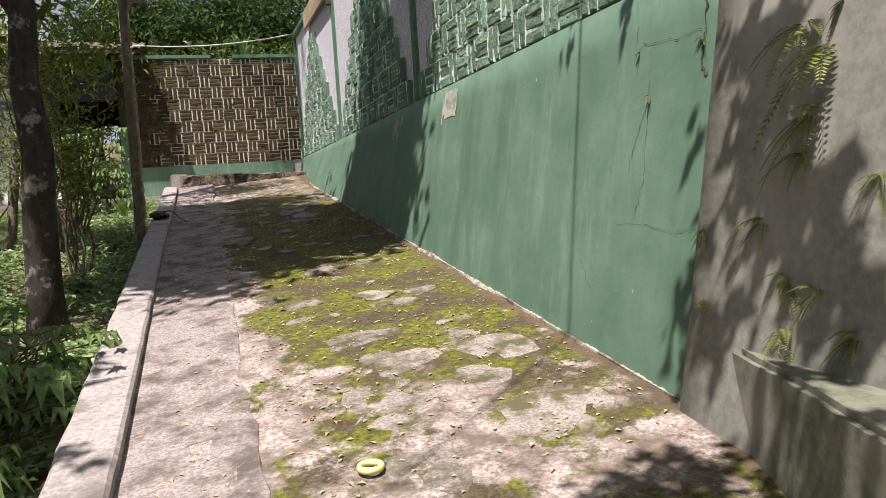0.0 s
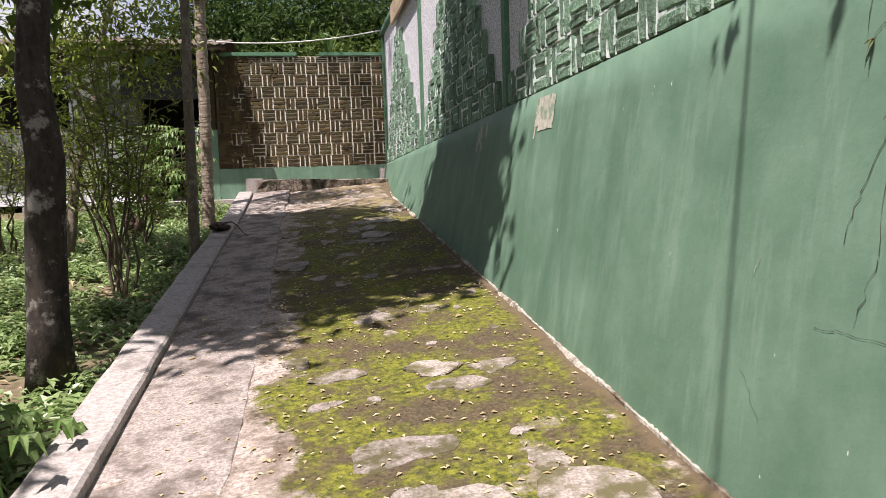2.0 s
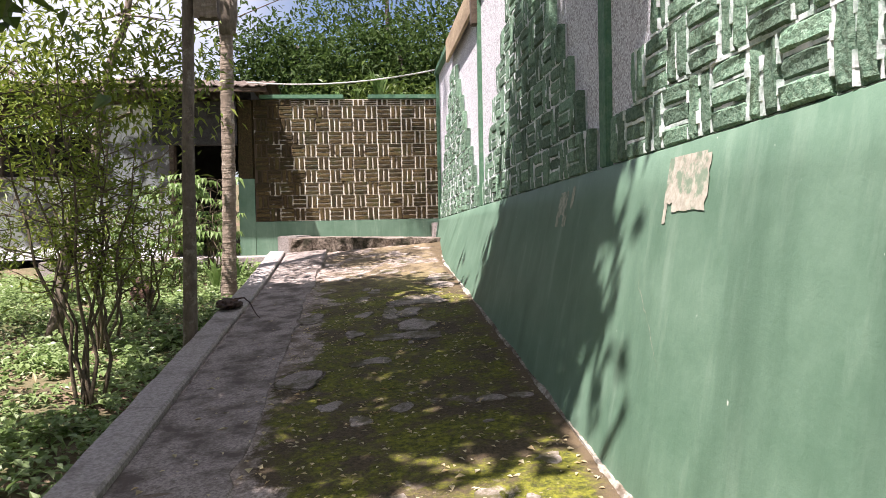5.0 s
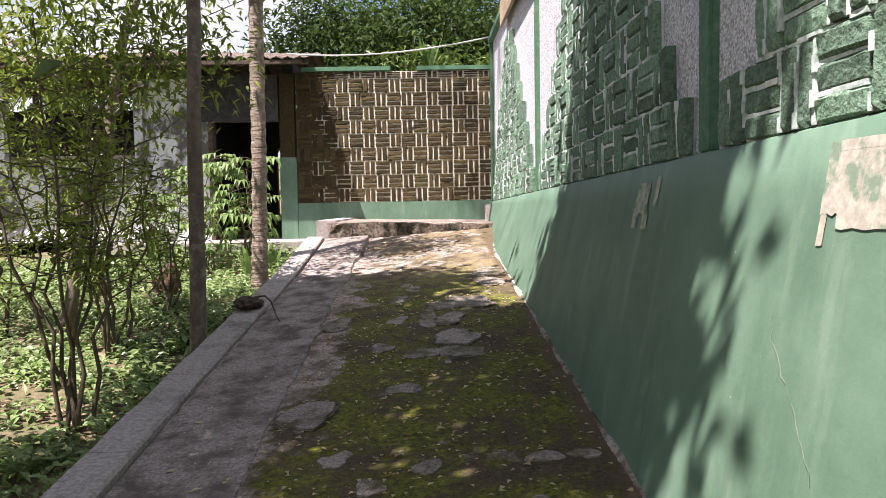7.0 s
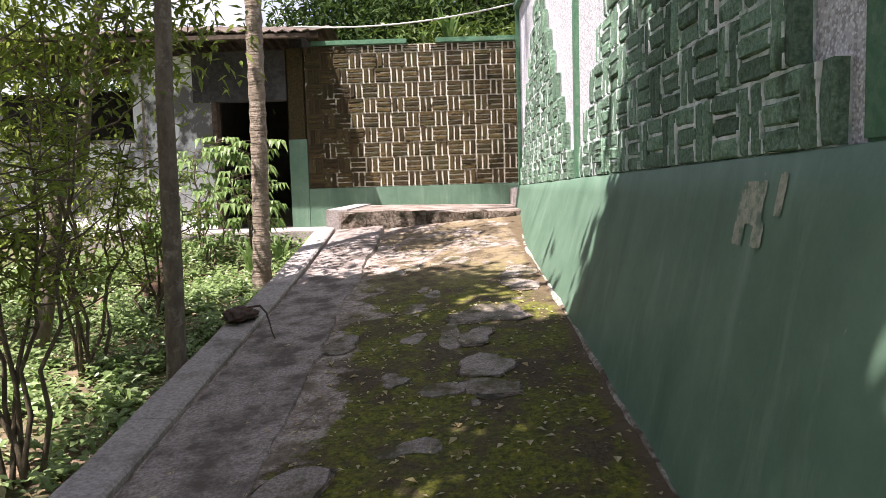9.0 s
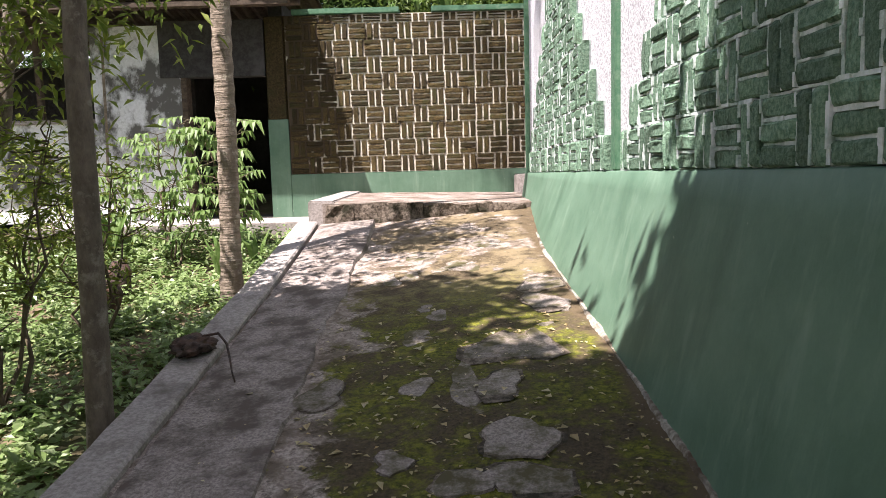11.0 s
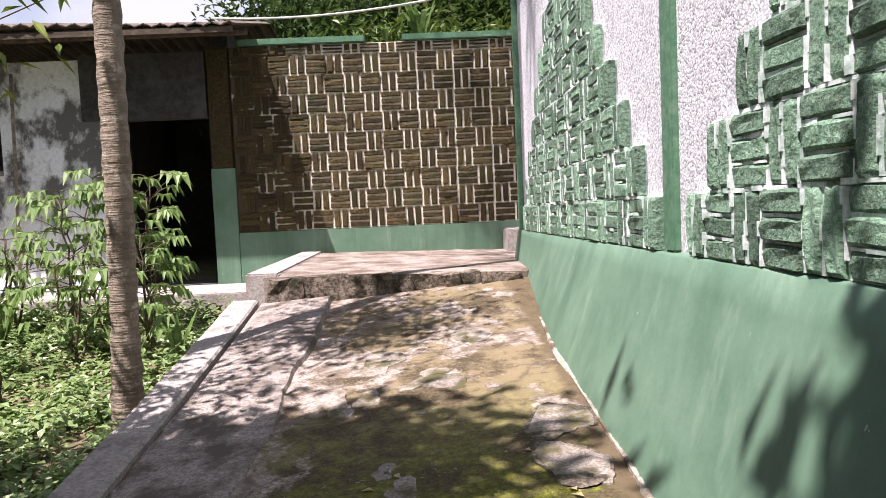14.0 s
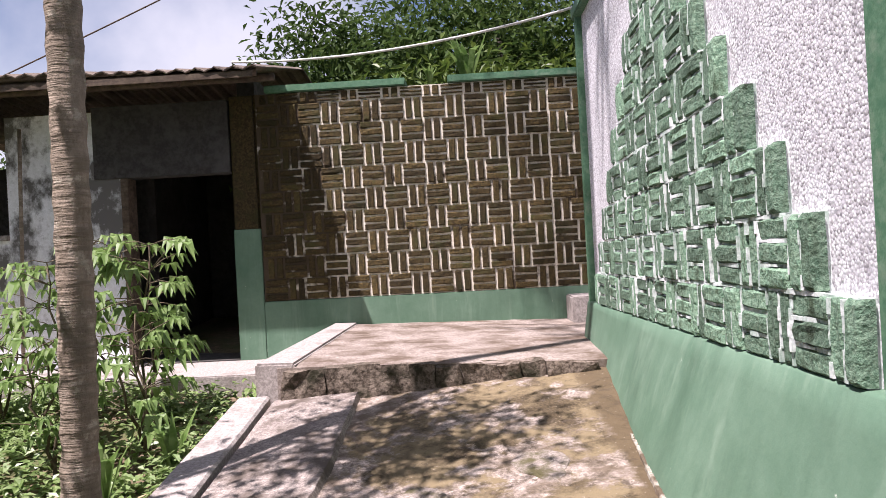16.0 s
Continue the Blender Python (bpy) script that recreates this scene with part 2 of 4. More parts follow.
M_LEAF = leafy("tree_leaf", (0.045, 0.085, 0.015), (0.085, 0.14, 0.025), (0.12, 0.16, 0.03))
M_LEAFY = leafy("shrub_leaf", (0.09, 0.14, 0.022), (0.17, 0.23, 0.035), (0.25, 0.29, 0.05))
M_LEAFD = leafy("forest_leaf", (0.02, 0.045, 0.012), (0.045, 0.085, 0.02), (0.08, 0.12, 0.03), 0.6, 0.15)
M_CASSAVA = leafy("cassava_leaf", (0.10, 0.18, 0.04), (0.17, 0.27, 0.075), (0.24, 0.33, 0.12))
M_WEED = leafy("weed_leaf", (0.12, 0.20, 0.05), (0.22, 0.32, 0.10), (0.33, 0.41, 0.19), 0.4, 0.5)
M_FALLEN = leafy("fallen_leaf", (0.50, 0.43, 0.24), (0.62, 0.56, 0.40), (0.42, 0.30, 0.14), 0.7)
M_PAPER = worn("old_paper", (0.32, 0.30, 0.24), (0.42, 0.40, 0.33), (0.17, 0.23, 0.16), 30, 9.0, (0.5, 0.58), 0.9)
M_PAPER_OLD = worn("faded_paper", (0.30, 0.32, 0.24), (0.44, 0.43, 0.33), (0.16, 0.22, 0.16), 30, 12.0, (0.48, 0.56), 0.9)
M_CRACK = worn("dark_crack", (0.03, 0.028, 0.022), (0.06, 0.055, 0.04), (0.12, 0.13, 0.09), 40, 12.0)
M_RUST = worn("rusty_lump", (0.035, 0.025, 0.02), (0.075, 0.05, 0.04), (0.11, 0.06, 0.04), 20, 6.0, rel=0.9, dist=0.03)
M_YELLOW = worn("yellow_plastic", (0.64, 0.64, 0.20), (0.70, 0.70, 0.32), (0.55, 0.55, 0.25), 30, 8.0, rough=0.4)
M_WIRE = worn("pale_cable", (0.5, 0.5, 0.47), (0.58, 0.58, 0.55), (0.4, 0.4, 0.38), 30, 5.0, rough=0.5)

# ---- mesh helpers ----


def put(name, bm_or_data, mat, parent=None, smooth=False):
    if isinstance(bm_or_data, bmesh.types.BMesh):
        me = bpy.data.meshes.new(name)
        bm_or_data.normal_update()
        bm_or_data.to_mesh(me)
        bm_or_data.free()
    else:
        me = bpy.data.meshes.new(name)
        me.from_pydata(*bm_or_data)
        me.update()
    if mat:
        me.materials.append(mat)
    if smooth:
        me.polygons.foreach_set("use_smooth", [True] * len(me.polygons))
    ob = new(name, me)
    ob.parent = parent
    return ob


def prism(bm, poly, axis, a, b):
    """Extrude a polygon of (u, v) along an axis from a to b."""
    def at(u, v, w):
        return {"x": (w, u, v), "y": (u, w, v), "z": (u, v, w)}[axis]
    lo = [bm.verts.new(at(u, v, a)) for u, v in poly]
    hi = [bm.verts.new(at(u, v, b)) for u, v in poly]
    n = len(poly)
    bm.faces.new(lo)
    bm.faces.new(hi[::-1])
    for i in range(n):
        bm.faces.new((lo[i], hi[i], hi[(i + 1) % n], lo[(i + 1) % n]))


def block(bm, x0, x1, y0, y1, z0, z1):
    prism(bm, [(x0, y0), (x1, y0), (x1, y1), (x0, y1)], "z", z0, z1)


def solid(name, boxes, mat, parent=None, bevel=0.0):
    bm = bmesh.new()
    for b in boxes:
        block(bm, *b)
    bmesh.ops.recalc_face_normals(bm, faces=bm.faces)
    if bevel:
        bmesh.ops.bevel(bm, geom=bm.edges[:], offset=bevel, segments=2, affect="EDGES")
    return put(name, bm, mat, parent)


def tube_data(path, radii, sides=7, wob=0.0):
    verts, faces = [], []
    path = [Vector(p) for p in path]
    for i, p in enumerate(path):
        d = (path[min(i + 1, len(path) - 1)] - path[max(i - 1, 0)]).normalized()
        u = d.cross(Vector((0.13, 0.99, 0.05))).normalized()
        v = d.cross(u)
        for k in range(sides):
            a = 2 * math.pi * k / sides
            r = radii[i] * (1 + random.uniform(-wob, wob))
            verts.append(p + (u * math.cos(a) + v * math.sin(a)) * r)
    for i in range(len(path) - 1):
        for k in range(sides):
            j = (k + 1) % sides
            faces.append((i * sides + k, i * sides + j, (i + 1) * sides + j, (i + 1) * sides + k))
    faces.append(tuple(range(sides))[::-1])
    n = (len(path) - 1) * sides
    faces.append(tuple(range(n, n + sides)))
    return verts, faces


def tubes(name, lines, mat, parent=None, sides=6, wob=0.05):
    verts, faces = [], []
    for path, radii in lines:
        v, f = tube_data(path, radii, sides, wob)
        k = len(verts)
        verts += v
        faces += [tuple(i + k for i in q) for q in f]
    return put(name, (verts, [], faces), mat, parent, True)


def bend(a, b, n=6, wig=0.1, sag=0.0):
    """A wavering line from a to b."""
    a, b = Vector(a), Vector(b)
    out = []
    for i in range(n + 1):
        s = i / n
        w = math.sin(math.pi * s)
        out.append(a.lerp(b, s) + Vector((random.uniform(-wig, wig), random.uniform(-wig, wig), -sag)) * w)
    return out


RNG = np.random.default_rng(5)


def leaves(name, pts, length, width, mat, parent=None, droop=0.35, flat=0.5, tilt=0.5):
    """Folded leaf blades, one at each point, turned at random."""
    pts = np.asarray(pts, float)
    n = len(pts)
    az = RNG.uniform(0, 2 * math.pi, n)
    el = RNG.normal(-droop, tilt, n)
    d = np.stack([np.cos(az) * np.cos(el), np.sin(az) * np.cos(el), np.sin(el)], 1)
    s = np.stack([-np.sin(az), np.cos(az), RNG.normal(0, flat, n)], 1)
    s /= np.linalg.norm(s, axis=1)[:, None]
    up = np.cross(d, s)
    L = (length * RNG.uniform(0.6, 1.25, n))[:, None]
    W = (width * RNG.uniform(0.7, 1.2, n))[:, None]
    v = np.stack([pts, pts + d * L * 0.42 + s * W * 0.5 + up * W * 0.18, pts + d * L - up * L * 0.12, pts + d * L * 0.42 - s * W * 0.5 + up * W * 0.18], 1).reshape(-1, 3)
    i = np.arange(n)[:, None] * 4
    f = np.concatenate([i + [0, 1, 2], i + [0, 2, 3]], 1).reshape(-1, 3)
    return put(name, (v.tolist(), [], f.tolist()), mat, parent)


def clumps(center, radius, n, per=60, spread=0.28):
    """Points gathered in clumps inside an ellipsoid, thicker towards its skin."""
    k = max(1, n // per)
    d = RNG.normal(0, 1, (k, 3))
    d /= np.linalg.norm(d, axis=1)[:, None]
    c = d * (RNG.uniform(0.15, 1, (k, 1)) ** 0.5) * np.asarray(radius)
    p = np.repeat(c, per, 0) + RNG.normal(0, spread, (k * per, 3))
    return p + np.asarray(center)


# ---- ground, path and walls ----


def floor_z(x, y):
    return 0.1765 + 0.092 * y + 0.07 * x


def ground_z(x, y):
    z = -0.24 + 0.092 * np.clip(y, -12, 24) + 0.10 * np.clip(y - 22, 0, 40)
    return z + 0.05 * np.sin(x * 1.7 + y * 0.6) * np.cos(y * 1.3 - x * 0.4) - 0.03 * np.clip(-2 - x, 0, 12)


def wall_top_z(y):
    return 2.28 - 0.0175 * y


gx = np.concatenate([np.linspace(-400, -14, 14), np.linspace(-12, 6, 55), np.linspace(8, 400, 14)])
gy = np.concatenate([np.linspace(-400, -8, 12), np.linspace(-6, 24, 76), np.linspace(26, 600, 30)])
gv = [(x, y, float(ground_z(x, y))) for y in gy for x in gx]
gf = [(j * len(gx) + i, j * len(gx) + i + 1, (j + 1) * len(gx) + i + 1, (j + 1) * len(gx) + i) for j in range(len(gy) - 1) for i in range(len(gx) - 1)]
tagged(put("ground", (gv, [], gf), M_EARTH, None, True), "dark leafy garden soil with litter", "ground", kind="structure")


def sheet(name, x0, x1, y0, y1, nx, ny, zf, mat, depth=0.25, wob=0.006, parent=None):
    """A slab with an uneven top."""
    bm = bmesh.new()
    g = [[bm.verts.new((x0 + (x1 - x0) * i / nx, y0 + (y1 - y0) * j / ny, zf(x0 + (x1 - x0) * i / nx, y0 + (y1 - y0) * j / ny) + random.uniform(-wob, wob))) for i in range(nx + 1)] for j in range(ny + 1)]
    for j in range(ny):
        for i in range(nx):
            bm.faces.new((g[j][i], g[j][i + 1], g[j + 1][i + 1], g[j + 1][i]))
    rim = [e for e in bm.edges if e.is_boundary]
    ex = bmesh.ops.extrude_edge_only(bm, edges=rim)
    for v in ex["geom"]:
        if isinstance(v, bmesh.types.BMVert):
            v.co.z -= depth
    return put(name, bm, mat, parent, False)


STEP_Y, BACK_Y = 14.25, 17.3
def path_z(x, y):
    return floor_z(x, y) + 0.05 * min(1, max(0, (y - 12.6) / 1.6)) ** 1.5


floor = tagged(sheet("floor", -0.47, 2.05, -4, STEP_Y + 0.1, 26, 190, path_z, M_FLOOR, 0.4), "sloping old concrete path with moss and soil patches", "path", kind="structure")


def rise(y):
    """The cement strip and kerb thicken towards the step."""
    return 0.08 * min(1, max(0, (y - 11.3) / 2.8)) ** 1.4


def strip_z(x, y):
    return floor_z(x, y) + 0.004 + 0.008 * min(1, max(0, (y - 6) / 3)) + rise(y)


def cement_strip():
    """The smoother strip of cement beside the kerb, with a ragged edge."""
    bm = bmesh.new()
    n = 120
    rows = []
    for j in range(n + 1):
        y = -4 + (STEP_Y + 4 - 0.02) * j / n
        e = 0.12 + 0.05 * noise.noise((0, y * 0.9, 3)) + 0.035 * noise.noise((0, y * 5, 7))
        if y > 12.6:
            e += 0.05
        xs = [-0.44, -0.2, e - 0.012 - 0.3 * rise(y), e]
        row = [bm.verts.new((x, y, strip_z(x, y) + 0.004 * noise.noise((x * 4, y * 3, 1)))) for x in xs]
        row[3].co.z = floor_z(e, y) - 0.01
        rows.append(row)
    for a, b in zip(rows, rows[1:]):
        for i in range(3):
            bm.faces.new((a[i], a[i + 1], b[i + 1], b[i]))
    return put("cement_strip", bm, M_STRIP, floor)


cement_strip()

# kerb: cast lengths with open joints
kerb = tagged(new("kerb"), "low cracked cement kerb along the path edge", "kerb", kind="structure")


def kerb_length(y0, y1):
    bm = bmesh.new()
    n = max(3, int((y1 - y0) / 0.15))
    rows = []
    for j in range(n + 1):
        y = y0 + (y1 - y0) * j / n
        s = min(1, max(0, (y - 3) / 6))
        xi, xo = -0.40 - 0.07 * s + 0.008 * noise.noise((0, y * 3, 0)), -0.63 - 0.07 * s + 0.012 * noise.noise((4, y * 3, 0))
        z = floor_z(-0.45, y) + 0.075 - 0.035 * s + rise(y) + 0.006 * noise.noise((9, y * 2, 0))
        sec = [(xo - 0.01, z - 0.6), (xo, z - 0.015), (xo + 0.015, z), (xi - 0.015, z), (xi, z - 0.015), (xi, z - 0.12)]
        rows.append([bm.verts.new((u, y, v)) for u, v in sec])
    for a, b in zip(rows, rows[1:]):
        for i in range(5):
            bm.faces.new((a[i], a[i + 1], b[i + 1], b[i]))
    bm.faces.new(rows[0][::-1])
    bm.faces.new(rows[-1])
    bmesh.ops.recalc_face_normals(bm, faces=bm.faces)
    put("kerb_stone", bm, M_KERB, kerb)


cuts = [-4, -1.2, 1.6, 3.9, 5.6, 7.45, 8.6, 10.2, 12.1, STEP_Y - 0.01]
for a, b in zip(cuts, cuts[1:]):
    kerb_length(a + 0.004, b - 0.004)

# landing above the step


def landing_z(x, y):
    return 1.765 - 0.006 * (y - STEP_Y) - 0.022 * x


landing = tagged(sheet("landing", -0.42, 5.0, STEP_Y, BACK_Y + 0.05, 40, 24, landing_z, M_LANDING, 0.5, 0.004), "worn cement landing with a rough broken step edge", "landing", kind="structure")


for v in landing.data.vertices:
    if abs(v.co.y - STEP_Y) < 0.01:
        q = noise.noise((v.co.x * 5, 2, 0)) + 0.5 * noise.noise((v.co.x * 14, 5, 0))
        v.co.y += 0.05 * q + 0.01
        if v.co.z > 1.5:
            v.co.z -= 0.03 * abs(q) + 0.006


def rough_edge():
    """Broken stones along the riser of the step."""
    x = -0.38
    while x < 1.74:
        w = random.uniform(0.14, 0.42)
        bm = bmesh.new()
        block(bm, x, min(x + w, 1.78) - 0.003, STEP_Y - random.uniform(0.02, 0.06), STEP_Y + 0.08, floor_z(x, STEP_Y) - 0.06, landing_z(x, STEP_Y) + random.uniform(-0.03, -0.006))
        bmesh.ops.recalc_face_normals(bm, faces=bm.faces)
        bmesh.ops.subdivide_edges(bm, edges=bm.edges[:], cuts=2, use_grid_fill=True)
        for v in bm.verts:
            v.co += noise.noise_vector(v.co * 9) * 0.03
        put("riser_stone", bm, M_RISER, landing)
        x += w


rough_edge()


def landing_kerb():
    bm = bmesh.new()
    pts = [(-0.58, STEP_Y + 0.02), (-0.30, STEP_Y + 0.02), (-0.30, BACK_Y - 0.02), (-0.56, BACK_Y - 0.02)]
    lo = [bm.verts.new((x, y, 1.0)) for x, y in pts]
    hi = [bm.verts.new((x, y, landing_z(x, y) + 0.02)) for x, y in pts]
    bm.faces.new(hi)
    for i in range(4):
        bm.faces.new((lo[i], lo[(i + 1) % 4], hi[(i + 1) % 4], hi[i]))
    bmesh.ops.recalc_face_normals(bm, faces=bm.faces)
    bmesh.ops.bevel(bm, geom=bm.edges[:], offset=0.015, segments=2, affect="EDGES")
    tagged(put("landing_kerb", bm, M_KERB), "pale cement kerb beside the landing", "kerb", kind="structure")


landing_kerb()

# long wall: battered green base, pebble-dashed upper part
WALL_END, WALL_START = 15.55, 2.38
wall = tagged(new("wall_east"), "long wall with green painted base and brick relief above", "wall", kind="structure")


def base_wall(name, y0, y1, mat, top, xtop, xbase=1.70, ledge=0.12):
    bm = bmesh.new()
    n, k = max(4, int((y1 - y0) * 5)), 8
    rows = []
    for j in range(n + 1):
        y = y0 + (y1 - y0) * j / n
        zb, zt = floor_z(1.7, y), top(y)
        xb = xbase + 0.2 * min(1, max(0, (y - 12.4) / 3.0))
        row = [bm.verts.new((xb - 0.03, y, zb - 0.3))]
        for i in range(k + 1):
            s = i / k
            row.append(bm.verts.new((xb + (xtop - xb) * s + 0.005 * noise.noise((y * 1.1, s * 2, 0)) * math.sin(math.pi * s), y, zb + (zt - zb) * s)))
        row.append(bm.verts.new((xtop + 0.012, y, zt + 0.008)))
        row.append(bm.verts.new((xtop + ledge, y, zt + 0.012)))
        row.append(bm.verts.new((xtop + ledge, y, zb - 0.3)))
        rows.append(row)
    for a, b in zip(rows, rows[1:]):
        for i in range(len(a) - 1):
            bm.faces.new((a[i], b[i], b[i + 1], a[i + 1]))
    bm.faces.new(rows[0])
    bm.faces.new(rows[-1][::-1])
    bmesh.ops.recalc_face_normals(bm, faces=bm.faces)
    return put(name, bm, mat, wall, True)


def plaster_foot():
    """Crumbled pale plaster along the foot of the painted wall."""
    verts, faces = [], []
    n = 620
    for j in range(n + 1):
        y = WALL_START + 0.02 + (14.2 - WALL_START) * j / n
        h = max(0.003, 0.012 + 0.02 * noise.noise((0, y * 2.2, 4)) + random.uniform(-0.004, 0.005))
        zb = floor_z(1.7, y)
        xb = 1.70 + 0.2 * min(1, max(0, (y - 12.4) / 3.0))
        w = max(0.01, 0.014 + 0.03 * noise.noise((3, y * 1.6, 9)) + random.uniform(-0.004, 0.004))
        verts += [(xb - w, y, zb - 0.004), (xb - 0.012, y, zb + 0.012), (xb - 0.010 + 0.18 * h, y, zb + h), (xb + 0.04, y, zb + h)]
        if j:
            k = 4 * j
            faces += [(k - 4 + i, k + i, k + i + 1, k - 3 + i) for i in range(3)]
    put("plaster_foot", (verts, [], faces), M_FOOT, wall)


base_wall("painted_base", WALL_START, WALL_END, M_GREEN, wall_top_z, 1.94)
plaster_foot()
solid("pebble_face", [(2.0, 2.25, WALL_START, WALL_END - 0.1, 1.6, 4.42)], M_PEBBLE, wall)
solid("end_post", [(1.95, 2.26, WALL_END - 0.1, WALL_END, 1.5, 4.46)], M_STRIPE, wall, 0.008)
solid("coping", [(1.93, 2.32, -3, WALL_END + 0.03, 4.42, 4.52)], M_STRIPE, wall, 0.012)
tagged(solid("fascia_board", [(1.905, 1.945, 11.12, 13.55, 4.20, 4.50)], M_PLANK, None, 0.006), "weathered tan plank fixed along the wall top", "board")
tagged(solid("board_bracket", [(1.90, 1.99, 11.0, 11.115, 4.05, 4.36)], M_TIMBER, None, 0.01), "dark wooden bracket under a tan plank", "bracket")
STRIPS = (11.02, 6.835, 2.75)
for y in STRIPS:
    solid("batten", [(1.965, 2.02, y - 0.06, y + 0.06, wall_top_z(y) + 0.01, 4.415)], M_STRIPE, wall, 0.01)
tagged(solid("wall_south", [(1.98, 2.3, -4, WALL_START - 0.01, 0, 4.42)], M_GREYWALL), "plain grey rendered wall", "wall", kind="structure")


def grey_base():
    bm = bmesh.new()
    n, k = 30, 12
    rows = []
    for j in range(n + 1):
        y = -4 + (WALL_START - 0.005 + 4) * j / n
        row = []
        for i in range(k + 1):
            z = -0.4 + 4.0 * i / k
            x = 1.685 + 0.15 * (min(z, 2.2) - 0.55)
            row.append(bm.verts.new((x - 0.012 + 0.006 * noise.noise((y * 2, z * 2, 5)), y, z)))
        rows.append(row)
    for a, b in zip(rows, rows[1:]):
        for i in range(k):
            bm.faces.new((a[i], b[i], b[i + 1], a[i + 1]))
    bmesh.ops.recalc_face_normals(bm, faces=bm.faces)
    bmesh.ops.solidify(bm, geom=bm.faces[:], thickness=0.02)
    tagged(put("wall_pier", bm, M_GREYWALL, None, True), "grey cement-rendered battered pier wall", "wall", kind="structure")


grey_base()


def kerb_block():
    """The mossy masonry block at the wall's foot."""
    bm = bmesh.new()
    prism(bm, [(1.74, 2.28), (1.42, 1.28), (1.18, 0.45), (2.1, 0.45), (2.1, 2.28)], "z", 0.1, 0.81)
    bmesh.ops.recalc_face_normals(bm, faces=bm.faces)
    bmesh.ops.bevel(bm, geom=bm.edges[:], offset=0.02, segments=2, affect="EDGES")
    bmesh.ops.subdivide_edges(bm, edges=[e for e in bm.edges if e.calc_length() > 0.2], cuts=5, use_grid_fill=True)
    for v in bm.verts:
        v.co += noise.noise_vector(v.co * 6) * 0.008
    tagged(put("masonry_block", bm, M_BLOCK), "mossy grey masonry block at the wall foot", "block", kind="structure")


kerb_block()

# back wall
back = tagged(new("wall_north"), "garden wall of dark basket-weave brick over a green base", "wall", kind="structure")
solid("core", [(-1.62, 5.0, BACK_Y + 0.03, BACK_Y + 0.28, 1.0, 4.34)], M_DBRICK, back)
solid("painted_base", [(-1.32, 5.0, BACK_Y - 0.02, BACK_Y + 0.05, 1.0, 2.05)], M_GREEN, back, 0.006)
solid("painted_pier", [(-1.62, -1.322, BACK_Y - 0.022, BACK_Y + 0.05, 1.0, 2.86)], M_GREEN, back, 0.006)
solid("bare_pier", [(-1.60, -1.345, BACK_Y - 0.018, BACK_Y + 0.05, 2.862, 4.33)], M_DBRICK, back, 0.006)
solid("coping", [(-1.2, 0.36, BACK_Y - 0.05, BACK_Y + 0.3, 4.34, 4.42), (0.82, 5.0, BACK_Y - 0.05, BACK_Y + 0.3, 4.34, 4.42)], M_STRIPE, back, 0.01)
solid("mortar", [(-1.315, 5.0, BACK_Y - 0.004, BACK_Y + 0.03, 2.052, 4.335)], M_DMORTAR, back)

# passage beyond the long wall
tagged(solid("wall_passage", [(5.0, 5.2, 13, BACK_Y + 0.3, 1.0, 4.4)], M_GREYWALL), "plain grey wall closing the side passage", "wall", kind="structure")
tagged(solid("stone_step", [(1.98, 2.9, BACK_Y - 0.55, BACK_Y - 0.03, 1.6, 1.97)], M_KERB, None, 0.015), "low worn stone step in the corner", "step", kind="structure")

# ---- old house behind the garden ----
house = tagged(new("house"), "old limewashed outbuilding with corrugated roof and open doorway", "house", kind="structure")
HX = -9.0
solid("wall", [(HX, -6.4, BACK_Y, BACK_Y + 0.2, 0.6, 4.25), (-6.4, -4.15, BACK_Y, BACK_Y + 0.2, 0.6, 2.88), (-4.15, -2.86, BACK_Y, BACK_Y + 0.2, 0.6, 4.25)], M_WHITE, house)
solid("lintel", [(-3.15, -1.625, BACK_Y - 0.025, BACK_Y + 0.2, 3.5, 4.3)], M_LINTEL, house, 0.006)
solid("jamb", [(-2.86, -2.78, BACK_Y - 0.02, BACK_Y + 0.2, 1.3, 3.498)], M_TIMBER, house, 0.006)
solid("sill", [(-6.4, -4.15, BACK_Y - 0.04, BACK_Y + 0.22, 2.882, 2.94)], M_KERB, house, 0.006)
solid("mullion", [(-5.0, -4.92, BACK_Y + 0.04, BACK_Y + 0.12, 2.94, 4.25), (-5.9, -5.82, BACK_Y + 0.04, BACK_Y + 0.12, 2.94, 4.25), (-6.4, -4.15, BACK_Y + 0.05, BACK_Y + 0.11, 3.98, 4.06)], M_TIMBER, house)
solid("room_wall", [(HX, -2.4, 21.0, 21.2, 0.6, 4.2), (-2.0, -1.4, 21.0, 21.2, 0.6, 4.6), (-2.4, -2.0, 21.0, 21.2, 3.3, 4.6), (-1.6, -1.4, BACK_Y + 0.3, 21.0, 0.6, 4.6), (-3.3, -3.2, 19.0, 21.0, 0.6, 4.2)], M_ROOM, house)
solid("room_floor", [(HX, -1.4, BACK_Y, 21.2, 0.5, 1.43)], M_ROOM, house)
solid("threshold", [(-4.8, -0.72, BACK_Y - 1.05, BACK_Y - 0.002, 0.6, 1.42)], M_KERB, house, 0.012)


